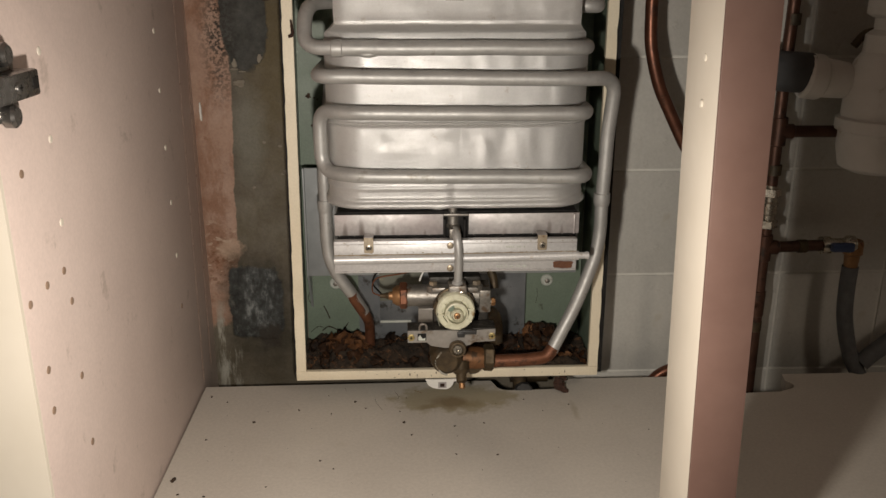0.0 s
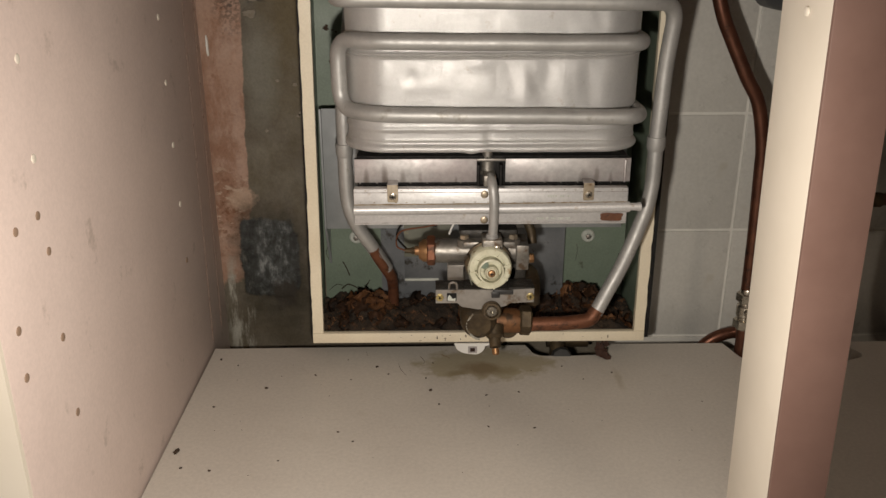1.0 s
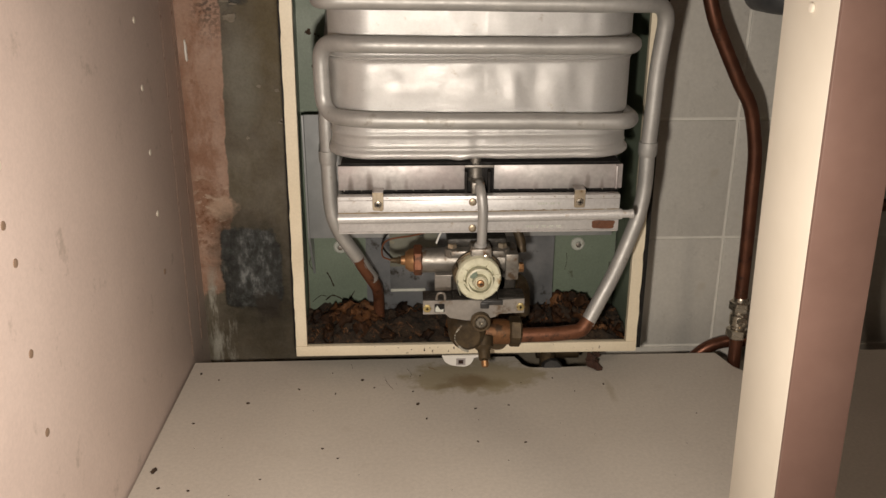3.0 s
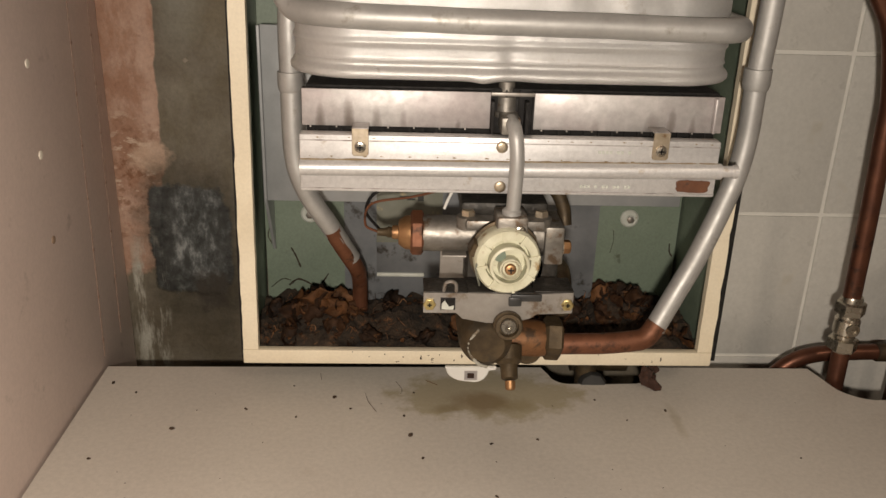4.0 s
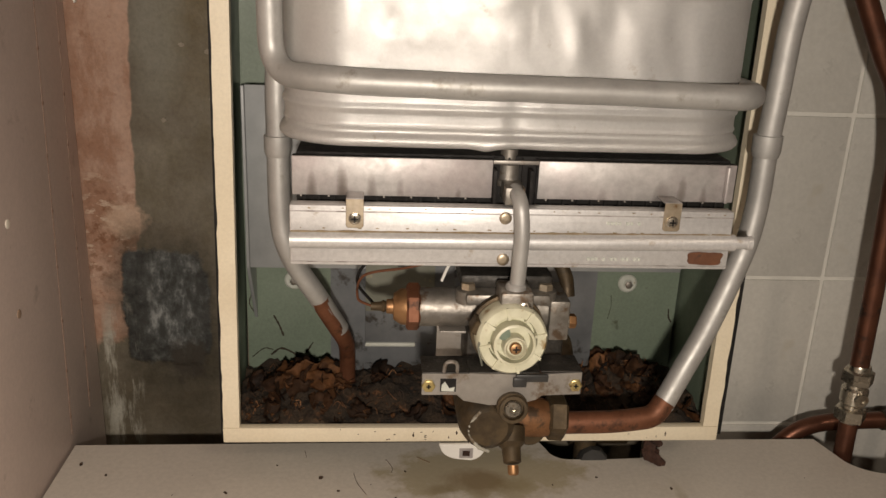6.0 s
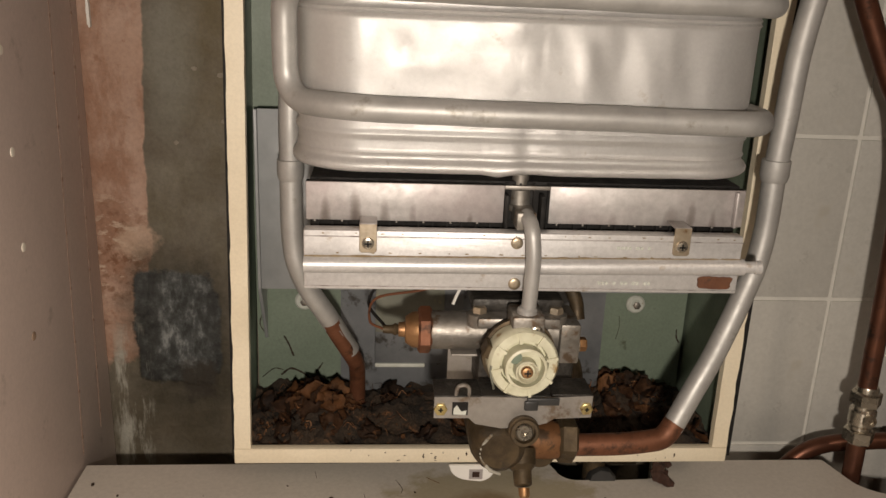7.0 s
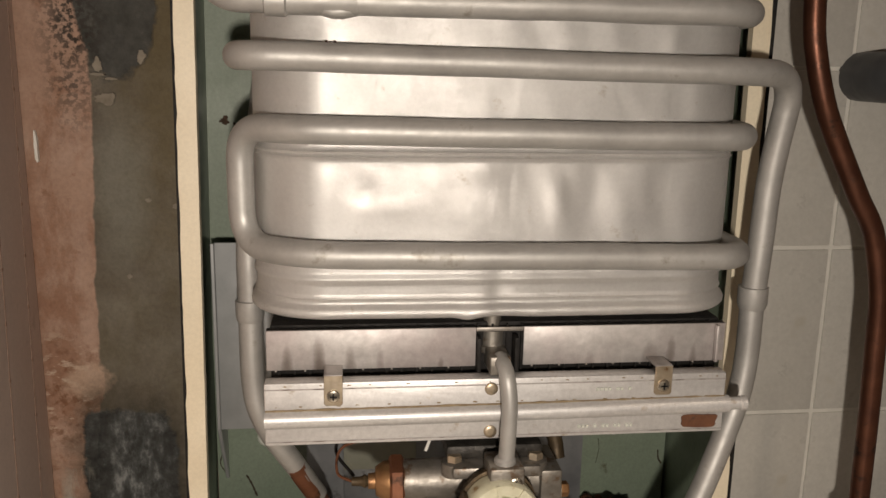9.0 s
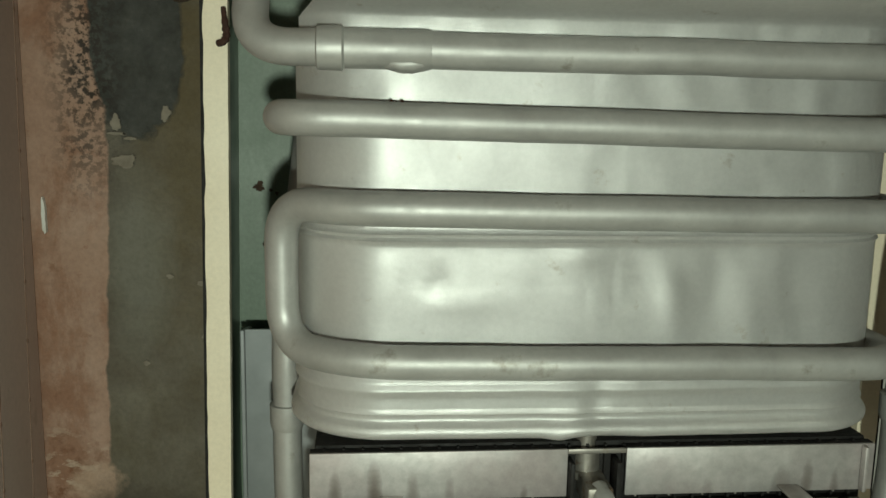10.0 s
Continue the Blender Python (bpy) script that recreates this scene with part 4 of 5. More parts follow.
part("copper_end", sweep(rounded_path([(0.1245, -0.1753, 0.0987), (0.117, -0.178, 0.0875), (0.09, -0.181, 0.0855), (0.05, -0.182, 0.0855)], 0.02), 0.0077, 20), "copper", down_r, "bare copper end")

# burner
# near-black colour keeps the gaps black even where the lamp reaches in
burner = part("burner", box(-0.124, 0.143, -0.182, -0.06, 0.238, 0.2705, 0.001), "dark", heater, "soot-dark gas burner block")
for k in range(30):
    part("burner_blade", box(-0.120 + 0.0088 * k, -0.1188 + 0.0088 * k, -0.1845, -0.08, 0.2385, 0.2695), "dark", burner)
for x0, x1 in ((-0.126, -0.0065), (0.0215, 0.1445)):
    pl = part("front_plate", box(x0, x1, -0.1885, -0.1868, 0.2455, 0.2690, 0.0005), "plate", burner, "tarnished steel front plate")
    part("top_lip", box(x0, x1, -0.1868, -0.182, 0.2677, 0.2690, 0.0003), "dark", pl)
part("plate_strip", box(-0.0065, 0.0215, -0.1885, -0.1868, 0.2665, 0.2690, 0.0005), "bracket", burner)
part("end_bracket", box(0.1375, 0.1395, -0.1925, -0.1886, 0.2458, 0.2685, 0.0005), "plate", burner)
rail = part("gas_rail", box(-0.1265, 0.1405, -0.2035, -0.193, 0.2065, 0.2435, 0.0012), "bright", burner, "rolled aluminium gas rail")
part("rail_tube", sweep([Vector((-0.1263, -0.2035, 0.2223)), Vector((0.02, -0.2035, 0.2230)), Vector((0.1425, -0.2035, 0.2242))], 0.0052, 20), "bright", rail)
tagged(part("rail_dust", sweep([Vector((-0.126 + 0.2665 * k / 60, -0.2038 - 0.0004 * abs(noise.noise((k * 0.7, 2, 0))), 0.2273 + 0.0015 * k / 60 + 0.0003 * noise.noise((k * 0.9, 0, 0)))) for k in range(61)], lambda s: 0.0007 + 0.0008 * abs(noise.noise((s * 40, 5, 1))), 6), "dust", rail, "line of greasy dust"), kind="stuff")
part("rail_tip", lathe((0.142, -0.2035, 0.2242), (1, 0, 0), [(0, 0.0038), (0.008, 0.0038), (0.0085, 0.0044), (0.0115, 0.0044), (0.012, 0.003)], 18), "bright", rail)
part("rail_groove", box(-0.1263, 0.1403, -0.2040, -0.2036, 0.2395, 0.2402, bm=box(-0.1263, 0.1403, -0.2040, -0.2036, 0.2085, 0.2090)), "plate", rail)
for k in range(16):
    x = -0.1215 + 0.0165 * k
    part("burner_fin", box(x, x + 0.0009, -0.1866, -0.182, 0.2440, 0.2470), "bracket", burner)
strip = part("perforated_strip", box(-0.1255, 0.1395, -0.1929, -0.1868, 0.2402, 0.2412, 0.0003), "bracket", burner, "sooty strip with air holes")
for k in range(16):
    part("air_hole", lathe((-0.1135 + 0.0163 * k, -0.1896, 0.24115), (0, 0, 1), [(0, 0.0030), (0.0003, 0.0029)], 14), "dark", strip)
for x, z in ((-0.0885, 0.2385), (0.1015, 0.2395)):
    cl = part("clip", slab([(x - 0.0052, z + 0.0095), (x + 0.0052, z + 0.0095), (x + 0.0052, z - 0.007), (x + 0.004, z - 0.0082), (x - 0.004, z - 0.0082), (x - 0.0052, z - 0.007)], "y", -0.2052, -0.2037, 0.0003), "clip", burner, "tarnished spring clip")
    part("clip_top", box(x - 0.0052, x + 0.0052, -0.205, -0.1886, z + 0.0085, z + 0.0097, 0.0003), "plate", cl)
    screw((x, -0.2052, z - 0.0022), (0, -1, 0), 0.0037, 0.0016, "chrome", cl)
for z in (0.2375, 0.2115):
    screw((0.0005, -0.2037, z), (0, -1, 0), 0.0038, 0.0012, "clip", rail, "rivet", slot=False)
b = bmesh.new()
for k in range(9):
    if k not in (4, 7):
        box(0.062 + 0.0024 * k, 0.0636 + 0.0024 * k, -0.2042, -0.2034, 0.2345, 0.2363, bm=b)
for k in range(14):
    if k not in (3, 5, 8, 11):
        box(0.052 + 0.0024 * k, 0.0536 + 0.0024 * k, -0.2042, -0.2034, 0.2118, 0.2136, bm=b)
tagged(part("stamped_marks", b, "washer", rail), kind="stuff")
b = bmesh.new()
for k in range(34):
    x = -0.12 + 0.0078 * k + 0.003 * math.sin(k * 5.1)
    if k % 2 == 0:
        slab(ragged(x, 0.2296 + 0.0003 * math.sin(k * 3.3), 0.0003 + 0.0010 * abs(math.sin(k * 1.9)), 0.0002 + 0.0002 * abs(math.sin(k)), k * 1.7, 0.7, 2.0, 14), "y", -0.20385, -0.2034, bm=b)
    else:
        slab(ragged(x, 0.2420 - 0.0004 * abs(math.sin(k)), 0.0003 + 0.0007 * abs(math.sin(k * 2.3)), 0.0003, k * 1.1, 0.7, 2.0, 14), "y", -0.20385, -0.2034, bm=b)
tagged(part("grease_specks", b, "dust", rail, "brown grease specks"), kind="stuff")
burner.location.z -= 0.0015
part("worn_label", slab(ragged(0.1255, 0.2140, 0.0108, 0.0040, 3.0, 0.12, 6.0, 40), "y", -0.2044, -0.2033), "sticker", rail, "brown worn sticker")
jet = part("jet_holder", lathe((0.0045, -0.1780, 0.2520), (0, 0, 1), [(0, 0.0085), (0.0035, 0.0085), (0.004, 0.0072), (0.013, 0.0070), (0.014, 0.0052), (0.0225, 0.0052)], 26), "cast", burner, "grey cast jet holder")
part("jet_block", box(-0.0005, 0.0115, -0.2035, -0.170, 0.2450, 0.2560, 0.0012), "cast", jet, "square jet block")
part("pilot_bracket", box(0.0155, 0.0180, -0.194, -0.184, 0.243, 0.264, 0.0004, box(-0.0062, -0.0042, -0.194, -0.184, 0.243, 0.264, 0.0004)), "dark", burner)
gas = coil("gas_tube", [(0.0062, -0.197, 0.2515), (0.0075, -0.2130, 0.2490), (0.0092, -0.2165, 0.232), (0.0080, -0.2135, 0.190)], 0.0046, 0.012, "bent silver gas tube")
part("collar", lathe((0.0078, -0.2138, 0.1945), (0, 0, 1), [(0, 0.0062), (0.003, 0.0062), (0.0045, 0.0049)], 20), "tube", gas)

# gas valve
valve = part("gas_valve", lathe((-0.048, -0.178, 0.1735), (1, 0, 0), [(0, 0.0125), (0.036, 0.0125), (0.0365, 0.0138), (0.085, 0.0138), (0.0855, 0.011)], 32), "cast", heater, "greasy cast gas valve")
b = box(-0.020, 0.033, -0.200, -0.14, 0.183, 0.1905, 0.002)
for x in (-0.018, 0.031):
    lathe((x, -0.189, 0.182), (0, 0, 1), [(0, 0.0075), (0.008, 0.0075), (0.009, 0.006)], 20, b)
part("top_flange", b, "cast", valve)
part("top_cover", box(-0.023, 0.036, -0.19, -0.12, 0.1905, 0.200, 0.003), "grime", valve, "oily black cover")
for x in (-0.018, 0.031):
    bolt((x, -0.190, 0.1905), (0, 0, 1), 0.0048, 0.0045, "clip", valve)
blk = part("inlet_block", box(-0.0018, 0.0178, -0.2225, -0.198, 0.186, 0.2005, 0.0015), "cast", valve, "grey inlet block")
screw((0.0125, -0.2225, 0.1915), (0, -1, 0), 0.0042, 0.0014, "chrome", blk)
part("nut", lathe((-0.056, -0.178, 0.1735), (1, 0, 0), [(0, 0.0135), (0.0015, 0.0155), (0.0075, 0.0155), (0.009, 0.0135)], 6, twist=0.3), "copper", valve, "reddish union nut")
cap = part("brass_cap", lathe((-0.0555, -0.178, 0.1735), (-1, 0, 0), [(0, 0.012), (0.004, 0.0115), (0.0085, 0.0085), (0.0088, 0.005), (0.013, 0.0046)], 28), "brass", valve, "round brass cap")
part("spark_stem", lathe((-0.0685, -0.178, 0.1735), (-1, 0, 0), [(0, 0.0032), (0.002, 0.0042), (0.004, 0.003), (0.010, 0.0026)], 12), "dirty_brass", cap)
part("sensor_wire", sweep(smooth_path([(-0.078, -0.178, 0.1735), (-0.087, -0.170, 0.176), (-0.083, -0.158, 0.187), (-0.055, -0.152, 0.1905), (-0.035, -0.155, 0.197), (-0.018, -0.16, 0.206)]), 0.0009, 8), "copper", cap, "thin copper sensor wire")
part("sensor_wire", sweep(smooth_path([(-0.077, -0.16, 0.168), (-0.088, -0.14, 0.176), (-0.078, -0.13, 0.188), (-0.045, -0.128, 0.194), (-0.012, -0.14, 0.208)]), 0.0011, 8), "dark", cap, "black sensor wire")
part("white_wire", sweep(smooth_path([(-0.033, -0.17, 0.188), (-0.030, -0.168, 0.195), (-0.026, -0.165, 0.202)]), 0.001, 8), "white", valve)
b = box(0.034, 0.047, -0.196, -0.16, 0.158, 0.185, 0.0015)
part("end_block", b, "cast", valve)
end = part("end_fitting", lathe((0.0365, -0.188, 0.1685), (1, 0, 0), [(0, 0.008), (0.005, 0.008), (0.0055, 0.0062), (0.011, 0.0062), (0.0115, 0.0055)], 24), "chrome", valve)
bolt((0.048, -0.188, 0.1685), (1, 0, 0), 0.0048, 0.005, "brass", end)
part("rear_pipe", sweep(smooth_path([(0.03, -0.14, 0.199), (0.046, -0.14, 0.196), (0.054, -0.145, 0.184), (0.056, -0.15, 0.17)]), 0.005, 12), "dirty_brass", valve, "grimy rear pipe")
part("support_plate", box(-0.0345, 0.006, -0.166, -0.1645, 0.132, 0.162, 0.0004, box(-0.0345, 0.006, -0.19, -0.1645, 0.160, 0.1615, 0.0004)), "bracket", valve, "bent galvanised support")
part("lower_body", lathe((0.012, -0.195, 0.156), (0, 1, 0), [(0, 0.022), (0.012, 0.024), (0.05, 0.024)], 30, box(-0.018, 0.045, -0.195, -0.15, 0.135, 0.165, 0.004)), "grime", valve, "dark greasy valve body")
part("rear_elbow", sweep(smooth_path([(0.03, -0.16, 0.135), (0.050, -0.14, 0.135), (0.060, -0.13, 0.12), (0.062, -0.125, 0.09)]), 0.0085, 14), "dirty_brass", valve, "dark copper elbow")

# knob
KX, KZ = 0.004, 0.1775
axis = Vector((0.02, -1, 0.10)).normalized()
ko = Vector((KX, -0.2225, KZ - 0.002))
knob = part("control_knob", lathe(ko, axis, [(-0.012, 0.0155), (-0.008, 0.0194), (0.0, 0.0198), (0.0050, 0.0195), (0.0070, 0.0182), (0.0070, 0.0136), (0.0020, 0.0130), (0.0020, 0.0125)], 56), "knob", heater, "yellowed ivory plastic control knob")
part("inner_ring", lathe(ko + Vector((0.0006, 0, -0.0015)), axis, [(0.001, 0.0122), (0.0105, 0.0116), (0.0110, 0.0108), (0.0110, 0.0100), (0.0030, 0.0096)], 48), "knob", knob)
part("hollow_insert", lathe(ko + Vector((-0.005, 0, 0.004)), axis, [(0.003, 0.0038), (0.0068, 0.0036), (0.007, 0.002)], 20), "green", knob, "grey-green insert in the hollow")
part("boss", lathe(ko + Vector((0.0012, 0, -0.0035)), axis, [(0.001, 0.0070), (0.0105, 0.0064), (0.0112, 0.0056), (0.0085, 0.0044)], 36), "knob", knob)
d, u, w = frame_of(axis)
for k in range(8):
    a = 2 * math.pi * k / 8 + 0.2
    rad, tan = u * math.cos(a) + w * math.sin(a), -u * math.sin(a) + w * math.cos(a)
    b = bmesh.new()
    vs = [ko + rad * q + tan * s + d * h for q in (0.0122, 0.0188) for s in (-0.0008, 0.0008) for h in (0.004, 0.0082)]
    bmesh.ops.convex_hull(b, input=[b.verts.new(v) for v in vs])
    part("rib", b, "knob", knob)
screw(ko + d * 0.0095 + Vector((0.0012, 0, -0.0035)), axis, 0.0034, 0.0022, "brass", knob, "knob_screw")
part("dark_ring", lathe(ko, axis, [(-0.0185, 0.0190), (-0.012, 0.0212), (-0.0095, 0.0210), (-0.009, 0.017)], 40), "dirty_brass", knob, "grimy ring behind the knob")
part("pointer_lug", slab([(-0.019, 0.1795), (-0.014, 0.1765), (-0.013, 0.1850), (-0.0155, 0.1865)], "y", -0.226, -0.215, 0.0006), "dirty_brass", knob)

valve.location.z = -0.0052
knob.matrix_parent_inverse = knob.matrix_parent_inverse @ Matrix.Translation((ko.x + 0.0012, ko.y, ko.z - 0.0078)) @ Matrix.Scale(1.09, 4) @ Matrix.Translation(-ko)

# bracket with brass screws
ol = [(-0.0475, 0.1468), (-0.0475, 0.1325), (-0.0262, 0.1325), (-0.022, 0.1285), (-0.006, 0.1255), (0.010, 0.1260), (0.022, 0.1290), (0.026, 0.1320), (0.0492, 0.1330), (0.0492, 0.1478), (0.030, 0.1466), (0.008, 0.1462), (-0.018, 0.1468)]
bracket = part("valve_bracket", slab(ol, "y", -0.2298, -0.2282, 0.0003), "bracket", heater, "bent steel valve bracket")
part("bracket_flange", box(-0.0475, -0.0190, -0.2296, -0.207, 0.1462, 0.1476, 0.0005), "grime", bracket)
part("bracket_flange", box(0.0240, 0.0492, -0.2296, -0.207, 0.1472, 0.1486, 0.0005), "grime", bracket)
part("greasy_sill", box(-0.0189, 0.0239, -0.2281, -0.205, 0.1450, 0.1470, 0.0008), "grime", bracket, "black greasy sill")
part("square_hole", box(-0.0365, -0.0270, -0.2302, -0.2297, 0.1350, 0.1435), "dark", bracket)
part("pressed_tongue", slab([(-0.0358, 0.1356), (-0.0282, 0.1353), (-0.0278, 0.1382), (-0.0310, 0.1374), (-0.0338, 0.1418), (-0.0356, 0.1395)], "y", -0.2306, -0.2300), "washer", bracket)
part("spring_tab", sweep(smooth_path([(-0.0345, -0.2285, 0.1475), (-0.0335, -0.2300, 0.1535), (-0.0300, -0.2305, 0.1550), (-0.0270, -0.2300, 0.1530), (-0.0265, -0.2285, 0.1470)]), 0.0012, 8), "bracket", bracket)
part("fluff", sweep(smooth_path([(-0.012, -0.2290, 0.1520), (-0.0135, -0.2330, 0.1580), (-0.0150, -0.2320, 0.1640), (-0.0140, -0.2290, 0.1690)]), 0.0007, 6), "label", bracket)
part("black_latch", box(0.0085, 0.0285, -0.2316, -0.2296, 0.1418, 0.1468, 0.0008, box(0.0070, 0.0155, -0.2322, -0.2296, 0.1385, 0.1450, 0.001)), "black", bracket, "black plastic latch")
for x in (-0.0435, 0.0455):
    s = bolt((x, -0.2298, 0.1390 if x < 0 else 0.1395), (0, -1, 0), 0.0041, 0.002, "gold", bracket, "hex_screw", "yellow hexagon screw")
    part("cross_slot", box(x - 0.0014, x + 0.0014, -0.2321, -0.2317, 0.1386 + (0.0005 if x > 0 else 0), 0.1394 + (0.0005 if x > 0 else 0), bm=box(x - 0.0005, x + 0.0005, -0.2321, -0.2317, 0.1376 + (0.0005 if x > 0 else 0), 0.1404 + (0.0005 if x > 0 else 0))), "dark", s)

# brass water tap body under the valve
tap = part("water_valve", lathe((-0.004, -0.175, 0.104), (0, -1, 0), [(0, 0.0185), (0.034, 0.0185), (0.042, 0.0165), (0.046, 0.012)], 30), "dirty_brass", heater, "grimy brass water valve")
part("spindle_boss", lathe((0.0075, -0.205, 0.1215), (0, -1, 0.15), [(0, 0.0105), (0.030, 0.0095), (0.0305, 0.0088), (0.0325, 0.0084), (0.0326, 0.0066), (0.029, 0.0064)], 30), "dirty_brass", tap)
part("regulating_screw", lathe((0.0075, -0.230, 0.1252), (0, -1, 0.15), [(0, 0.0054), (0.0060, 0.0054), (0.0068, 0.0046), (0.0068, 0.0020), (0.005, 0.0018)], 28), "chrome", tap, "bright slotted screw")
part("outlet_neck", lathe((0.012, -0.182, 0.0905), (1, 0, -0.04), [(0, 0.0135), (0.024, 0.0135), (0.03, 0.0125)], 26), "outlet", tap, "orange-brown brass outlet")
part("outlet_nut", lathe((0.0405, -0.182, 0.0905), (1, 0, -0.06), [(0, 0.0135), (0.002, 0.0158), (0.011, 0.0158), (0.013, 0.013)], 6), "dirty_brass", tap, "grimy hexagon nut")
part("lower_drain", lathe((0.013, -0.20, 0.092), (0.02, -0.55, -0.6), [(0, 0.010), (0.010, 0.0092), (0.013, 0.0062), (0.022, 0.0058), (0.023, 0.0042)], 22), "dirty_brass", tap)
part("drain_tip", lathe((0.0136, -0.2175, 0.0755), (0.02, -0.4, -0.6), [(0, 0.0036), (0.0045, 0.0036), (0.006, 0.0030), (0.0065, 0.002)], 20), "brass", tap, "bright brass drain tip")
part("lime_crust", sweep(smooth_path([(-0.0100, -0.2215, 0.1165), (-0.0150, -0.2200, 0.1080), (-0.0155, -0.2195, 0.0990), (-0.0100, -0.2205, 0.0910), (-0.0030, -0.2210, 0.0880)]), lambda s: 0.0009 + 0.0008 * abs(noise.noise((s * 11, 3, 2))), 8), "lime", tap, "white lime crust")
part("side_lug", lathe((0.029, -0.172, 0.083), (0, -1, 0), [(0, 0.010), (0.018, 0.010), (0.02, 0.0085)], 24), "dirty_brass", tap)
tab = part("plastic_tab", slab([(-0.0255, 0.0308), (0.0165, 0.0308), (0.0165, 0.0285)] + [(0.0045 + 0.012 * math.cos(a) - 0.006, 0.0285 - 0.0120 * math.sin(a)) for a in np.linspace(0.1, 1.5, 5)] + [(-0.008 - 0.0165 * math.sin(a), 0.0175 + 0.012 * (1 - math.cos(a))) for a in np.linspace(0.1, 1.45, 6)], "y", -0.1205, -0.1175, 0.0005), "white", heater, "white plastic tab at the case bottom")
part("tab_window", box(-0.0095, 0.0010, -0.1209, -0.1204, 0.0190, 0.0275), "plate", tab)
part("window_hole", box(-0.0070, -0.0015, -0.1213, -0.1208, 0.0210, 0.0255), "rust", tab)
part("gas_inlet", lathe((0.10, -0.08, 0.030), (0, 0, -1), [(0, 0.013), (0.008, 0.013), (0.008, 0.009), (0.06, 0.009)], 20, lathe((0.09, -0.06, 0.005), (1, 0, 0), [(0, 0.010), (0.05, 0.010)], 16)), "dirty_brass", heater, "brass gas inlet under the case")
part("inlet_tap", lathe((0.104, -0.086, -0.004), (0, -1, 0.2), [(0, 0.012), (0.006, 0.013), (0.01, 0.011), (0.0102, 0.005)], 9), "black", heater, "black plastic gas cock")

# ---- dead leaves and dirt in the case ----
def heap_height(x, y):
    h = 0.006 + 0.05 * (y + 0.11)
    h += 0.017 * math.exp(-((x + 0.125) / 0.036) ** 2 - ((y + 0.066) / 0.028) ** 2) + 0.023 * math.exp(-((x - 0.135) / 0.036) ** 2 - ((y + 0.060) / 0.038) ** 2)
    h += 0.010 * math.exp(-((x + 0.05) / 0.03) ** 2 - ((y + 0.05) / 0.03) ** 2)
    return h + 0.007 * noise.noise((x * 55, y * 55, 1)) + 0.004 * noise.noise((x * 150, y * 150, 4)) + 0.002 * noise.noise((x * 400, y * 400, 9))


def heap():
    b = bmesh.new()
    nx, ny = 150, 44
    x0, x1, y0, y1 = -0.1835, 0.1885, -0.1085, -0.0105
    rows = [[b.verts.new((x0 + (x1 - x0) * i / nx, y0 + (y1 - y0) * j / ny, CB + 0.002 + max(0.003, heap_height(x0 + (x1 - x0) * i / nx, y0 + (y1 - y0) * j / ny)))) for i in range(nx + 1)] for j in range(ny + 1)]
    for j in range(ny):
        for i in range(nx):
            b.faces.new((rows[j][i], rows[j][i + 1], rows[j + 1][i + 1], rows[j + 1][i]))
    rim = [rows[0][i] for i in range(nx + 1)] + [rows[j][nx] for j in range(1, ny + 1)] + [rows[ny][i] for i in range(nx - 1, -1, -1)] + [rows[j][0] for j in range(ny - 1, 0, -1)]
    low = [b.verts.new((v.co.x, v.co.y, CB + 0.0018)) for v in rim]
    for k in range(len(rim)):
        b.faces.new((rim[k], low[k], low[(k + 1) % len(rim)], rim[(k + 1) % len(rim)]))
    return b


tagged(part("dirt_heap", heap(), "felt"), "dark heap of dust and dirt in the heater case", "dirt", kind="stuff")


def leaf(b, p, size, rng, curl):
    m = Euler((rng.uniform(-0.9, 0.9), rng.uniform(-0.9, 0.9), rng.uniform(0, 6.3))).to_matrix()
    n, grid = 11, []
    bend, twist, ph = rng.uniform(0.8, 2.4) * curl, rng.uniform(-0.8, 0.8), rng.uniform(0, 50)
    asp = rng.uniform(0.55, 1.0)
    for i in range(n + 1):
        row = []
        s = i / n * 2 - 1
        half = asp * math.sqrt(max(0.05, 1 - s * s)) * (1 + 0.35 * noise.noise((s * 3, ph, 0)))
        for j in range(10):
            t = (j / 9 * 2 - 1) * half
            a = bend * s
            v = Vector((math.sin(a) / max(0.3, bend), t + twist * s * 0.3, (1 - math.cos(a)) / max(0.3, bend) + 0.35 * t * t + 0.42 * noise.noise((s * 1.9, t * 1.9, ph)) + 0.10 * noise.noise((s * 6, t * 6, ph))))
            row.append(b.verts.new(p + m @ (v * size)))
        grid.append(row)
    for i in range(n):
        for j in range(9):
            b.faces.new((grid[i][j], grid[i][j + 1], grid[i + 1][j + 1], grid[i + 1][j]))


rng = random.Random(7)
b = bmesh.new()
for k in range(330):
    if rng.random() < 0.62:
        x, y = rng.choice(((rng.gauss(-0.128, 0.026), rng.gauss(-0.068, 0.02)), (rng.gauss(0.135, 0.022), rng.gauss(-0.066, 0.02))))
    else:
        x, y = rng.uniform(-0.175, 0.18), rng.uniform(-0.1, -0.018)
    x, y = min(0.176, max(-0.172, x)), min(-0.02, max(-0.098, y))
    big = rng.random() < 0.26
    size = rng.uniform(0.007, 0.0165) if big else rng.uniform(0.001, 0.0035)
    leaf(b, Vector((x, y, CB + 0.002 + max(0.003, heap_height(x, y)) + size * 0.1)), size, rng, 1.0)
bmesh.ops.solidify(b, geom=list(b.faces), thickness=0.0003)
tagged(part("dead_leaves", b, "leaves", sharp=110), "curled dry brown leaves heaped in the heater case", "leaves", kind="stuff")

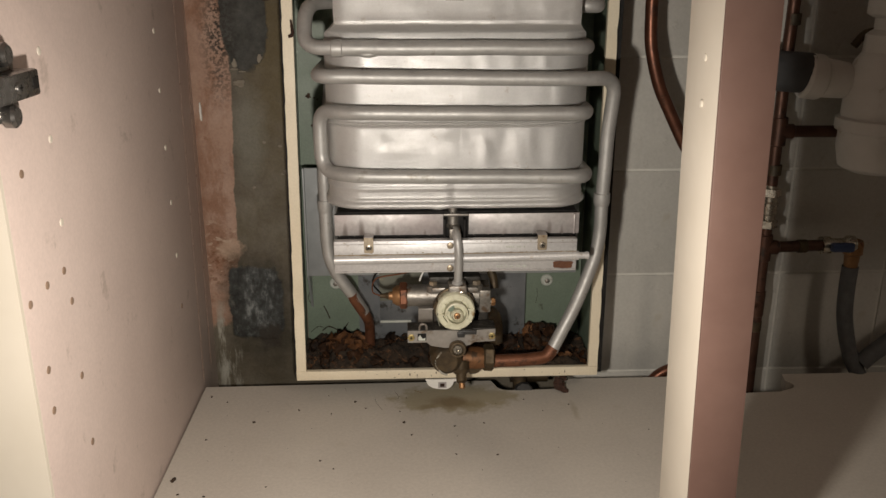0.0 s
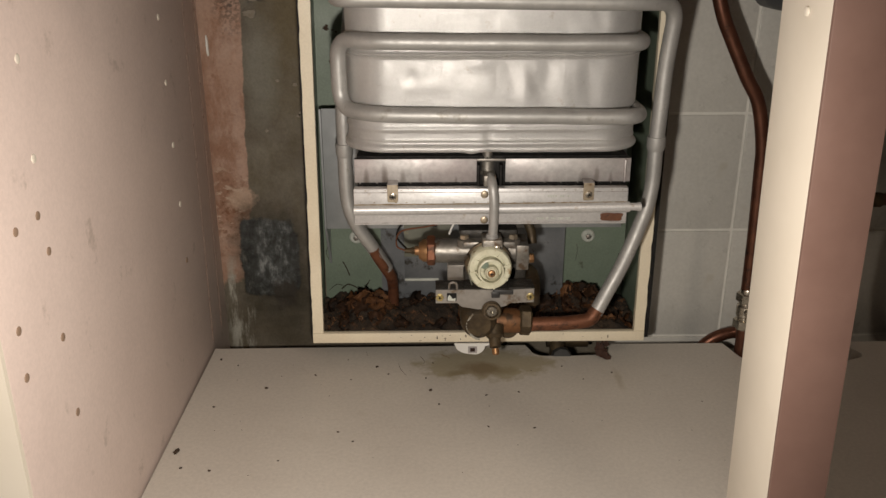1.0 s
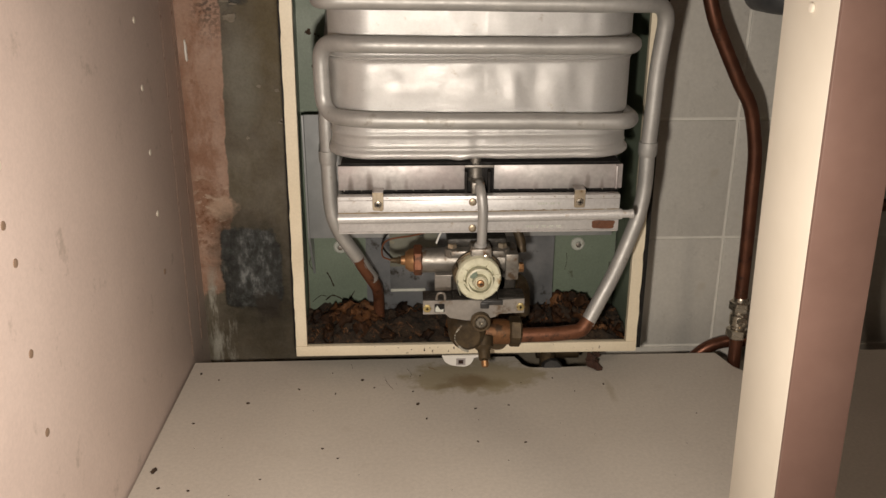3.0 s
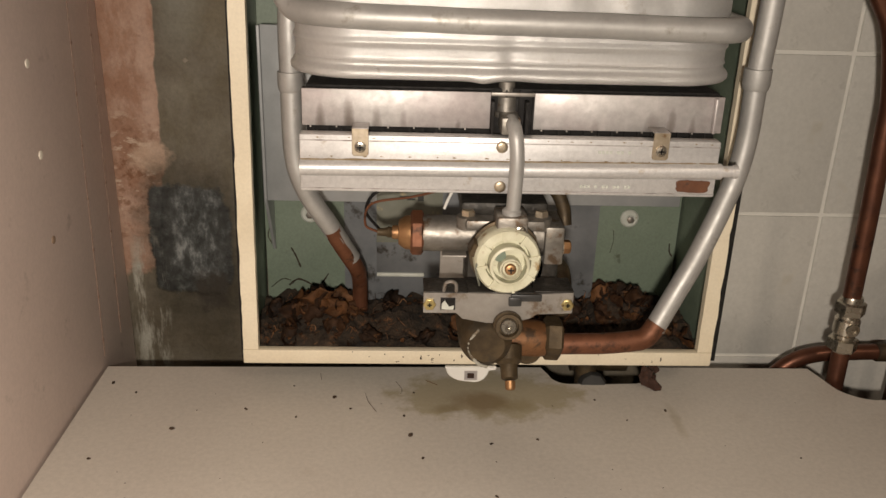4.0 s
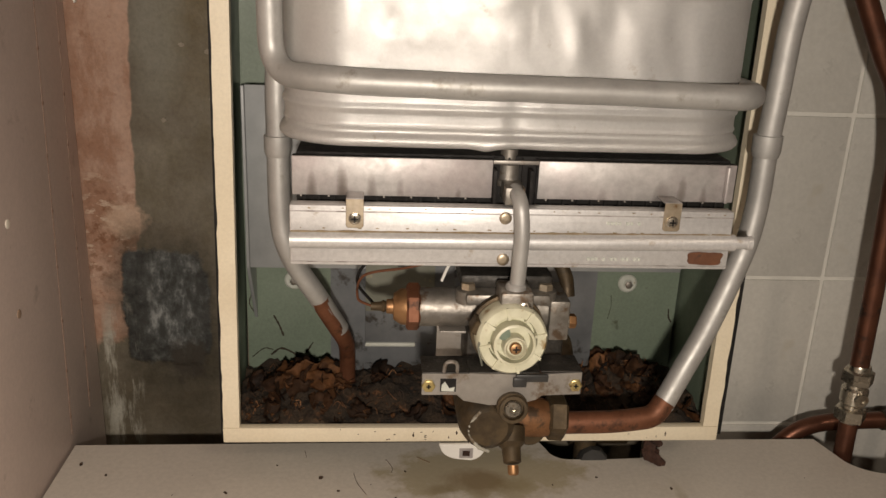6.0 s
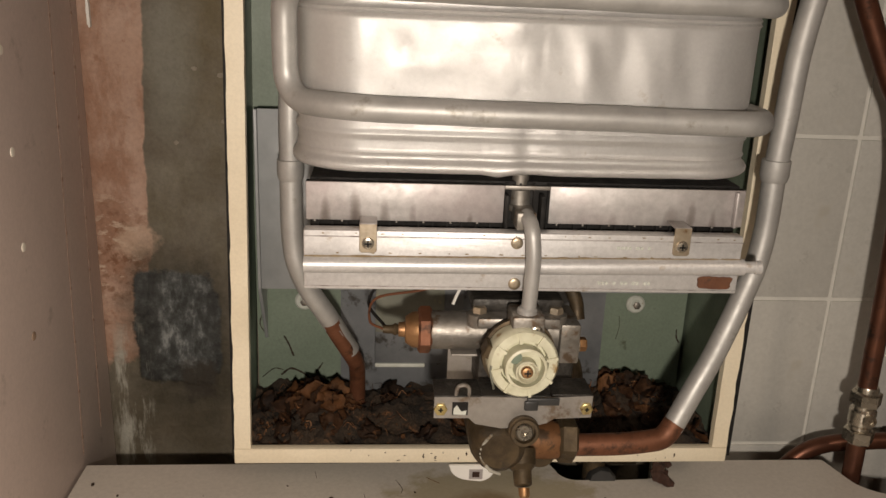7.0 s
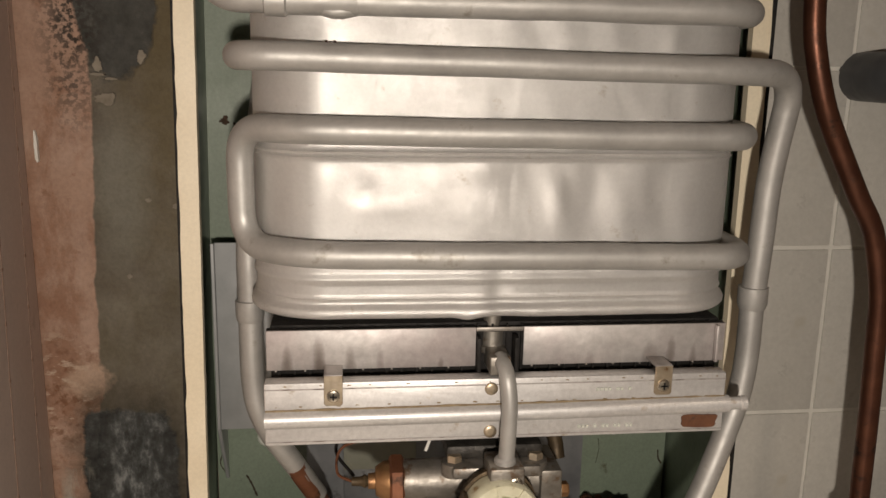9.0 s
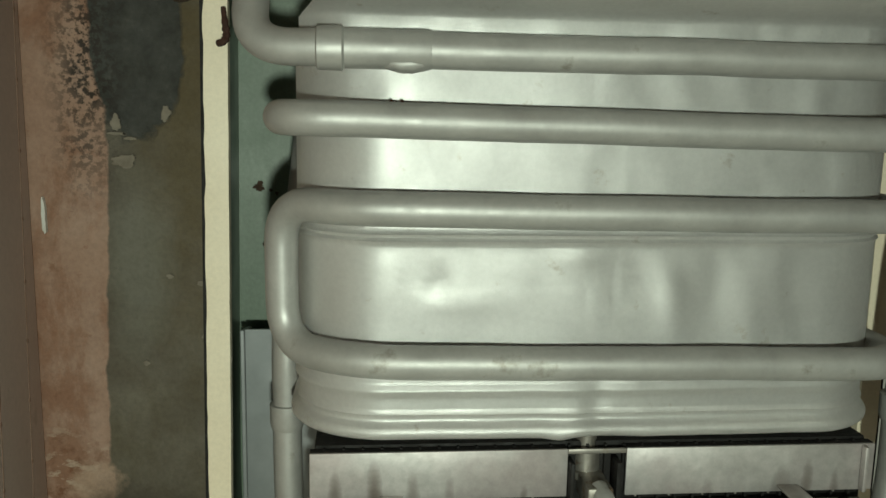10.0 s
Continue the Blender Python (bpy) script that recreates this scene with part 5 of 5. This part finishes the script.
b = bmesh.new()
for k in range(300):
    x = rng.choice((rng.uniform(-0.175, -0.07), rng.uniform(-0.175, 0.178), rng.uniform(0.09, 0.178)))
    y = rng.uniform(-0.106, -0.02)
    z = CB + 0.004 + max(0.003, heap_height(x, y))
    a, l = rng.uniform(0, 6.3), rng.uniform(0.003, 0.015) * (1.0 if k % 9 == 0 else 0.55)
    pts = [(x, y, z), (x + l * 0.5 * math.cos(a), y + l * 0.3 * math.sin(a), z + rng.uniform(0, 0.006)), (x + l * math.cos(a + 0.6), y + l * 0.5 * math.sin(a), z + rng.uniform(-0.002, 0.008))]
    sweep(smooth_path(pts, 4), rng.uniform(0.00010, 0.00026), 3, b)
tagged(part("dry_stalks", b, "leaves"), "thin dry stalks and hairs among the leaves", "stalks", kind="stuff")

# soot marks and cobweb scraps on the green panel
b = bmesh.new()
for pts, r in (([(-0.176, 0.115), (-0.181, 0.10), (-0.174, 0.088)], 0.0009), ([(-0.161, 0.089), (-0.157, 0.081), (-0.153, 0.070)], 0.0016), ([(-0.164, 0.052), (-0.156, 0.058), (-0.147, 0.055), (-0.139, 0.049)], 0.0018),
               ([(-0.128, 0.064), (-0.134, 0.054)], 0.0012), ([(-0.180, 0.05), (-0.17, 0.058), (-0.162, 0.057)], 0.0009), ([(0.13, 0.11), (0.131, 0.10), (0.129, 0.088)], 0.0005), ([(0.183, 0.098), (0.184, 0.09), (0.187, 0.085)], 0.0014)):
    path = smooth_path([(x, -0.0098, z) for x, z in pts], 10)
    sweep(path, lambda s, r=r: r * (0.4 + 0.8 * abs(noise.noise((s * 9, r * 900, 3)))), 6, b)
for v in b.verts:
    v.co.y = -0.0091 + (v.co.y + 0.0091) * 0.12
tagged(part("soot_marks", b, "mould", back, "black soot and cobweb marks"), kind="stuff")
b = bmesh.new()
for x, z, r, s in ((-0.168, 0.372, 0.0032, 1.0), (-0.161, 0.37, 0.0013, 2.0), (-0.157, 0.368, 0.0012, 3.0), (-0.165, 0.335, 0.0015, 5.0)):
    slab(ragged(x, z, r, r * 0.8, s, 0.9, 2, 30), "y", -0.0099, -0.0088, bm=b)
tagged(part("dark_scuffs", b, "dirt", back, "dark scuff marks"), kind="stuff")

# ---- crumbs on the base panel ----
b = bmesh.new()
spots = [(-0.300, -0.097, 0.0022), (-0.277, -0.112, 0.0016), (-0.184, -0.136, 0.0018), (-0.143, -0.147, 0.0015), (-0.115, -0.118, 0.0022), (-0.101, -0.135, 0.0014), (-0.058, -0.145, 0.0016), (-0.053, -0.172, 0.0026),
         (0.008, -0.183, 0.0016), (0.044, -0.177, 0.0015), (0.155, -0.136, 0.0016), (-0.044, -0.201, 0.0016), (-0.235, -0.164, 0.0024), (-0.284, -0.202, 0.0017), (-0.301, -0.284, 0.0042), (-0.147, -0.252, 0.0018),
         (-0.131, -0.269, 0.0014), (0.006, -0.245, 0.0016), (0.053, -0.248, 0.0016), (-0.29, -0.31, 0.0018), (-0.262, -0.315, 0.002), (-0.15, -0.10, 0.001), (-0.05, -0.11, 0.0012), (0.1, -0.12, 0.0012), (0.12, -0.15, 0.001), (-0.2, -0.3, 0.0012), (0.24, -0.2, 0.001)]
for k in range(30):
    spots.append((rng.uniform(-0.3, 0.28), rng.uniform(-0.33, -0.08), rng.uniform(0.0004, 0.0008)))
for x, y, r in spots:
    r *= 0.78
    one = bmesh.new()
    bmesh.ops.create_icosphere(one, subdivisions=2, radius=r)
    ang = rng.uniform(0, 6.3)
    for v in one.verts:
        c = v.co * (1 + 0.5 * noise.noise(v.co * 900 + Vector((x * 99, y * 99, 0))))
        c = Vector((c.x * 1.2, c.y * 0.75, c.z * 0.55))
        v.co = Matrix.Rotation(ang, 3, "Z") @ c + Vector((x, y, r * 0.4))
    joined(b, one)
tagged(part("crumbs", b, "dirt"), "dark crumbs and specks scattered on the base panel", "crumbs", kind="stuff")
b = bmesh.new()
for pts in ([(-0.09, -0.112), (-0.087, -0.125), (-0.08, -0.14)], [(-0.04, -0.09), (-0.03, -0.098)], [(-0.065, -0.093), (-0.06, -0.105), (-0.061, -0.112)], [(-0.13, -0.08), (-0.128, -0.09)]):
    sweep(smooth_path([(x, y, 0.0006) for x, y in pts], 6), 0.00018, 5, b)
tagged(part("hairs", b, "leaves"), "thin hairs lying on the base panel", "hairs", kind="stuff")
b = bmesh.new()
for outline, y0, tilt in (([(0.141, 0.013), (0.1455, 0.0195), (0.1495, 0.0185), (0.153, 0.0165), (0.1525, 0.0105), (0.1605, 0.004), (0.1595, 0.0012), (0.1545, 0.0003), (0.150, 0.0035), (0.1435, 0.0042)], -0.1005, 0.35),
                          ([(0.150, 0.0165), (0.1485, 0.0305), (0.1535, 0.0300), (0.1565, 0.0215), (0.1595, 0.0165), (0.155, 0.0135)], -0.0985, 0.25), ([(0.147, 0.0005), (0.149, 0.011), (0.156, 0.012), (0.158, 0.0005)], -0.0975, -0.2)):
    one = slab(outline, "y", y0 - 0.001, y0 + 0.001)
    bmesh.ops.triangulate(one, faces=list(one.faces))
    bmesh.ops.subdivide_edges(one, edges=list(one.edges), cuts=3, use_grid_fill=True)
    for v in one.verts:
        q = v.co * 260
        v.co += Vector((0.0010 * noise.noise(q), tilt * (v.co.z - 0.01) + 0.0045 * noise.noise((q.x * 0.7, q.z * 0.7, y0)), 0.0006 * noise.noise(q * 2)))
        v.co.z = max(v.co.z, 0.0003)
    joined(b, one)
tagged(part("rust_clump", b, "rust"), "crumpled dark reddish rust flake at the panel cutout", "rust")


# ---- copper pipes ----
def ring_joint(o, axis, r, h):
    return lathe(o, axis, [(0, r), (0.0006, r + 0.001), (h - 0.0006, r + 0.001), (h, r)], 24)


gas_pipe = thing("copper_pipe", (0.321, -0.085, -0.15), "bent dark copper pipe with a compression stop valve", "pipe")
path = smooth_path([(0.237, -0.083, 0.60), (0.2375, -0.083, 0.52), (0.239, -0.084, 0.455), (0.2435, -0.085, 0.425), (0.2535, -0.085, 0.393), (0.266, -0.084, 0.368), (0.287, -0.085, 0.328), (0.303, -0.085, 0.300), (0.3135, -0.085, 0.255), (0.3160, -0.085, 0.215), (0.3185, -0.085, 0.15), (0.3200, -0.085, 0.075)], 8)
part("upper_pipe", sweep(path, 0.0075, 22), "old_copper", gas_pipe)
part("lower_pipe", sweep([Vector((0.321, -0.085, 0.055)), Vector((0.3245, -0.085, -0.15))], 0.0075, 22), "old_copper", gas_pipe)
sv = part("stop_valve", lathe((0.3208, -0.085, 0.030), (0, 0, 1), [(0, 0.0085), (0.001, 0.0088), (0.016, 0.0088), (0.018, 0.0105), (0.030, 0.0105), (0.032, 0.0088), (0.05, 0.0088), (0.052, 0.008)], 26), "chrome", gas_pipe, "nickel-plated isolating valve")
for z in (0.037, 0.071):
    part("compression_nut", lathe((0.3208, -0.085, z - 0.006), (0, 0, 1), [(0, 0.0105), (0.0012, 0.0125), (0.0108, 0.0125), (0.012, 0.0105)], 6, twist=0.25), "chrome", sv)
part("valve_screw", lathe((0.3208, -0.0945, 0.0545), (0, -1, 0), [(0, 0.0055), (0.003, 0.0055), (0.0031, 0.003), (0.002, 0.0028)], 18), "chrome", sv)

cross_pipe = thing("copper_pipe", (0.36, -0.045, 0.005), "dark copper pipe bent down behind the base panel", "pipe")
part("bent_pipe", sweep(smooth_path([(0.262, -0.045, -0.10), (0.272, -0.045, -0.045), (0.292, -0.045, -0.012), (0.318, -0.045, 0.003), (0.36, -0.045, 0.0065), (0.405, -0.045, 0.007)], 8), 0.0075, 20), "old_copper", cross_pipe)
part("solder_ring", ring_joint((0.378, -0.045, 0.0067), (1, 0, 0), 0.0078, 0.012), "dirty_brass", cross_pipe)

riser = thing("copper_pipe", (0.418, -0.05, -0.15), "dark copper riser with soldered tees and a stop valve", "pipe")
part("riser_pipe", sweep([Vector((0.425, -0.05, -0.15)), Vector((0.421, -0.05, 0.18)), Vector((0.419, -0.05, 0.4)), Vector((0.421, -0.05, 0.66))], 0.0075, 20), "riser", riser)
for z in (0.331, 0.178, 0.100):
    part("tee", lathe((0.421, -0.05, z - 0.018), (0, 0, 1), [(0, 0.0085), (0.001, 0.0095), (0.035, 0.0095), (0.036, 0.0085)], 22, lathe((0.421, -0.05, z), (1 if z > 0.12 else -1, 0, 0), [(0, 0.0095), (0.017, 0.0095), (0.018, 0.0085)], 20)), "riser", riser, "soldered copper tee")
for z in (0.06, 0.275, 0.46):
    part("solder_ring", ring_joint((0.4215, -0.05, z), (0, 0, 1), 0.0078, 0.014), "dirty_brass", riser)
sv = part("stop_valve", lathe((0.421, -0.05, 0.207), (0, 0, 1), [(0, 0.0088), (0.016, 0.0088), (0.018, 0.0105), (0.032, 0.0105), (0.034, 0.0088), (0.055, 0.0085)], 26), "chrome", riser, "nickel-plated isolating valve")
for z in (0.205, 0.247):
    part("compression_nut", lathe((0.421, -0.05, z), (0, 0, 1), [(0, 0.0105), (0.0012, 0.0125), (0.0108, 0.0125), (0.012, 0.0105)], 6), "chrome", sv)
part("upper_branch", sweep([Vector((0.43, -0.05, 0.331)), Vector((0.58, -0.05, 0.330))], 0.0075, 18), "riser", riser)
part("lower_branch", sweep([Vector((0.43, -0.05, 0.178)), Vector((0.50, -0.05, 0.180))], 0.0075, 18), "riser", riser)
part("solder_ring", ring_joint((0.465, -0.05, 0.179), (1, 0, 0), 0.0078, 0.012), "dirty_brass", riser)
part("elbow_pipe", sweep(rounded_path([(0.421, -0.05, 0.100), (0.402, -0.05, 0.100), (0.402, -0.05, -0.15)], 0.012), 0.0078, 20), "riser", riser)
part("elbow_collar", ring_joint((0.402, -0.05, 0.035), (0, 0, 1), 0.008, 0.02), "dirty_brass", riser)
part("elbow_collar", ring_joint((0.402, -0.05, 0.002), (0, 0, 1), 0.008, 0.02), "dirty_brass", riser)

tapfit = thing("washing_machine_tap", (0.53, -0.05, 0.18), "small brass appliance tap with a blue lever and grey hose", "tap")
part("tap_body", lathe((0.496, -0.05, 0.180), (1, 0, 0), [(0, 0.0115), (0.012, 0.0115), (0.0125, 0.009), (0.032, 0.009), (0.036, 0.0125), (0.044, 0.0125)], 22), "chrome", tapfit)
part("lever", box(0.502, 0.532, -0.072, -0.062, 0.176, 0.188, 0.003), "blue", tapfit, "blue plastic lever")
part("elbow_nut", lathe((0.541, -0.05, 0.186), (0, 0, -1), [(0, 0.011), (0.004, 0.0125), (0.018, 0.0125), (0.02, 0.010), (0.04, 0.0085)], 20), "brass", tapfit)
part("hose", sweep(smooth_path([(0.541, -0.05, 0.150), (0.541, -0.05, 0.12), (0.543, -0.052, 0.08), (0.552, -0.055, 0.04), (0.566, -0.058, 0.005), (0.60, -0.06, -0.04), (0.65, -0.06, -0.08)], 8), 0.0105, 20), "braid", tapfit, "ribbed grey hose")
part("hose", sweep(smooth_path([(0.572, -0.06, 0.0125), (0.585, -0.06, 0.026), (0.61, -0.06, 0.048), (0.66, -0.06, 0.10), (0.70, -0.06, 0.2)], 8), 0.0115, 20), "braid", tapfit, "ribbed grey hose")

# ---- waste pipe and trap ----
waste = thing("waste_pipe", (0.38, -0.055, 0.415), "dark grey plastic waste pipe along the tiled wall", "pipe")
part("pipe_body", sweep(rounded_path([(0.333, 0.002, 0.412), (0.333, -0.052, 0.412), (0.46, -0.055, 0.4025)], 0.045, 14), 0.0195, 30), "grey_pipe", waste)
part("socket", lathe((0.392, -0.0535, 0.4075), (1, -0.02, -0.075), [(0, 0.0195), (0.001, 0.0245), (0.055, 0.0245), (0.056, 0.018)], 34), "grey_pipe", waste)
trap = thing("bottle_trap", (0.55, -0.07, 0.28), "white plastic bottle trap under the sink", "trap")
part("side_nut", lathe((0.438, -0.055, 0.401), (1, 0, -0.12), [(0, 0.024), (0.004, 0.0275), (0.022, 0.0275), (0.026, 0.024), (0.055, 0.022)], 16), "white", trap, "ribbed white nut")
part("bottle", lathe((0.538, -0.07, 0.284), (0, 0, 1), [(0, 0.03), (0.006, 0.042), (0.03, 0.047), (0.05, 0.048), (0.052, 0.052), (0.066, 0.052), (0.068, 0.047), (0.115, 0.046), (0.135, 0.040), (0.15, 0.03)], 40), "white", trap)
part("top_nut", lathe((0.538, -0.07, 0.42), (0, 0, 1), [(0, 0.028), (0.004, 0.033), (0.03, 0.033), (0.034, 0.028), (0.036, 0.024), (0.24, 0.024)], 18), "white", trap)
part("upper_nut", lathe((0.538, -0.07, 0.47), (0, 0, 1), [(0, 0.028), (0.004, 0.034), (0.03, 0.034), (0.034, 0.028)], 18), "white", trap)
part("cable_clip", sweep(smooth_path([(0.50, -0.05, 0.435), (0.51, -0.055, 0.45), (0.525, -0.06, 0.455), (0.53, -0.065, 0.47)]), 0.005, 12), "dirty_brass", trap, "brown metal clip")


# ---- wall tiles ----
def tile_mesh():
    h = (0.1467 - 0.0034) / 2
    b = box(-h, h, -0.003, 0.003, -h - 0.00005, h + 0.00005, 0.0011)
    return mesh_of("tile", b, M["tile"])


tiles = tile_mesh()
n = 0
for i in range(1, 7):
    for j in range(-1, 5):
        ob = new("tile", tiles)
        ob.parent = wall
        ob.location = (joint_x(i) + 0.07335, 0.003 + rng.uniform(-0.0003, 0.0003), joint_z(j) + 0.0734)
        ob.rotation_euler = (rng.uniform(-0.002, 0.002), rng.uniform(-0.0015, 0.0015), rng.uniform(-0.002, 0.002))
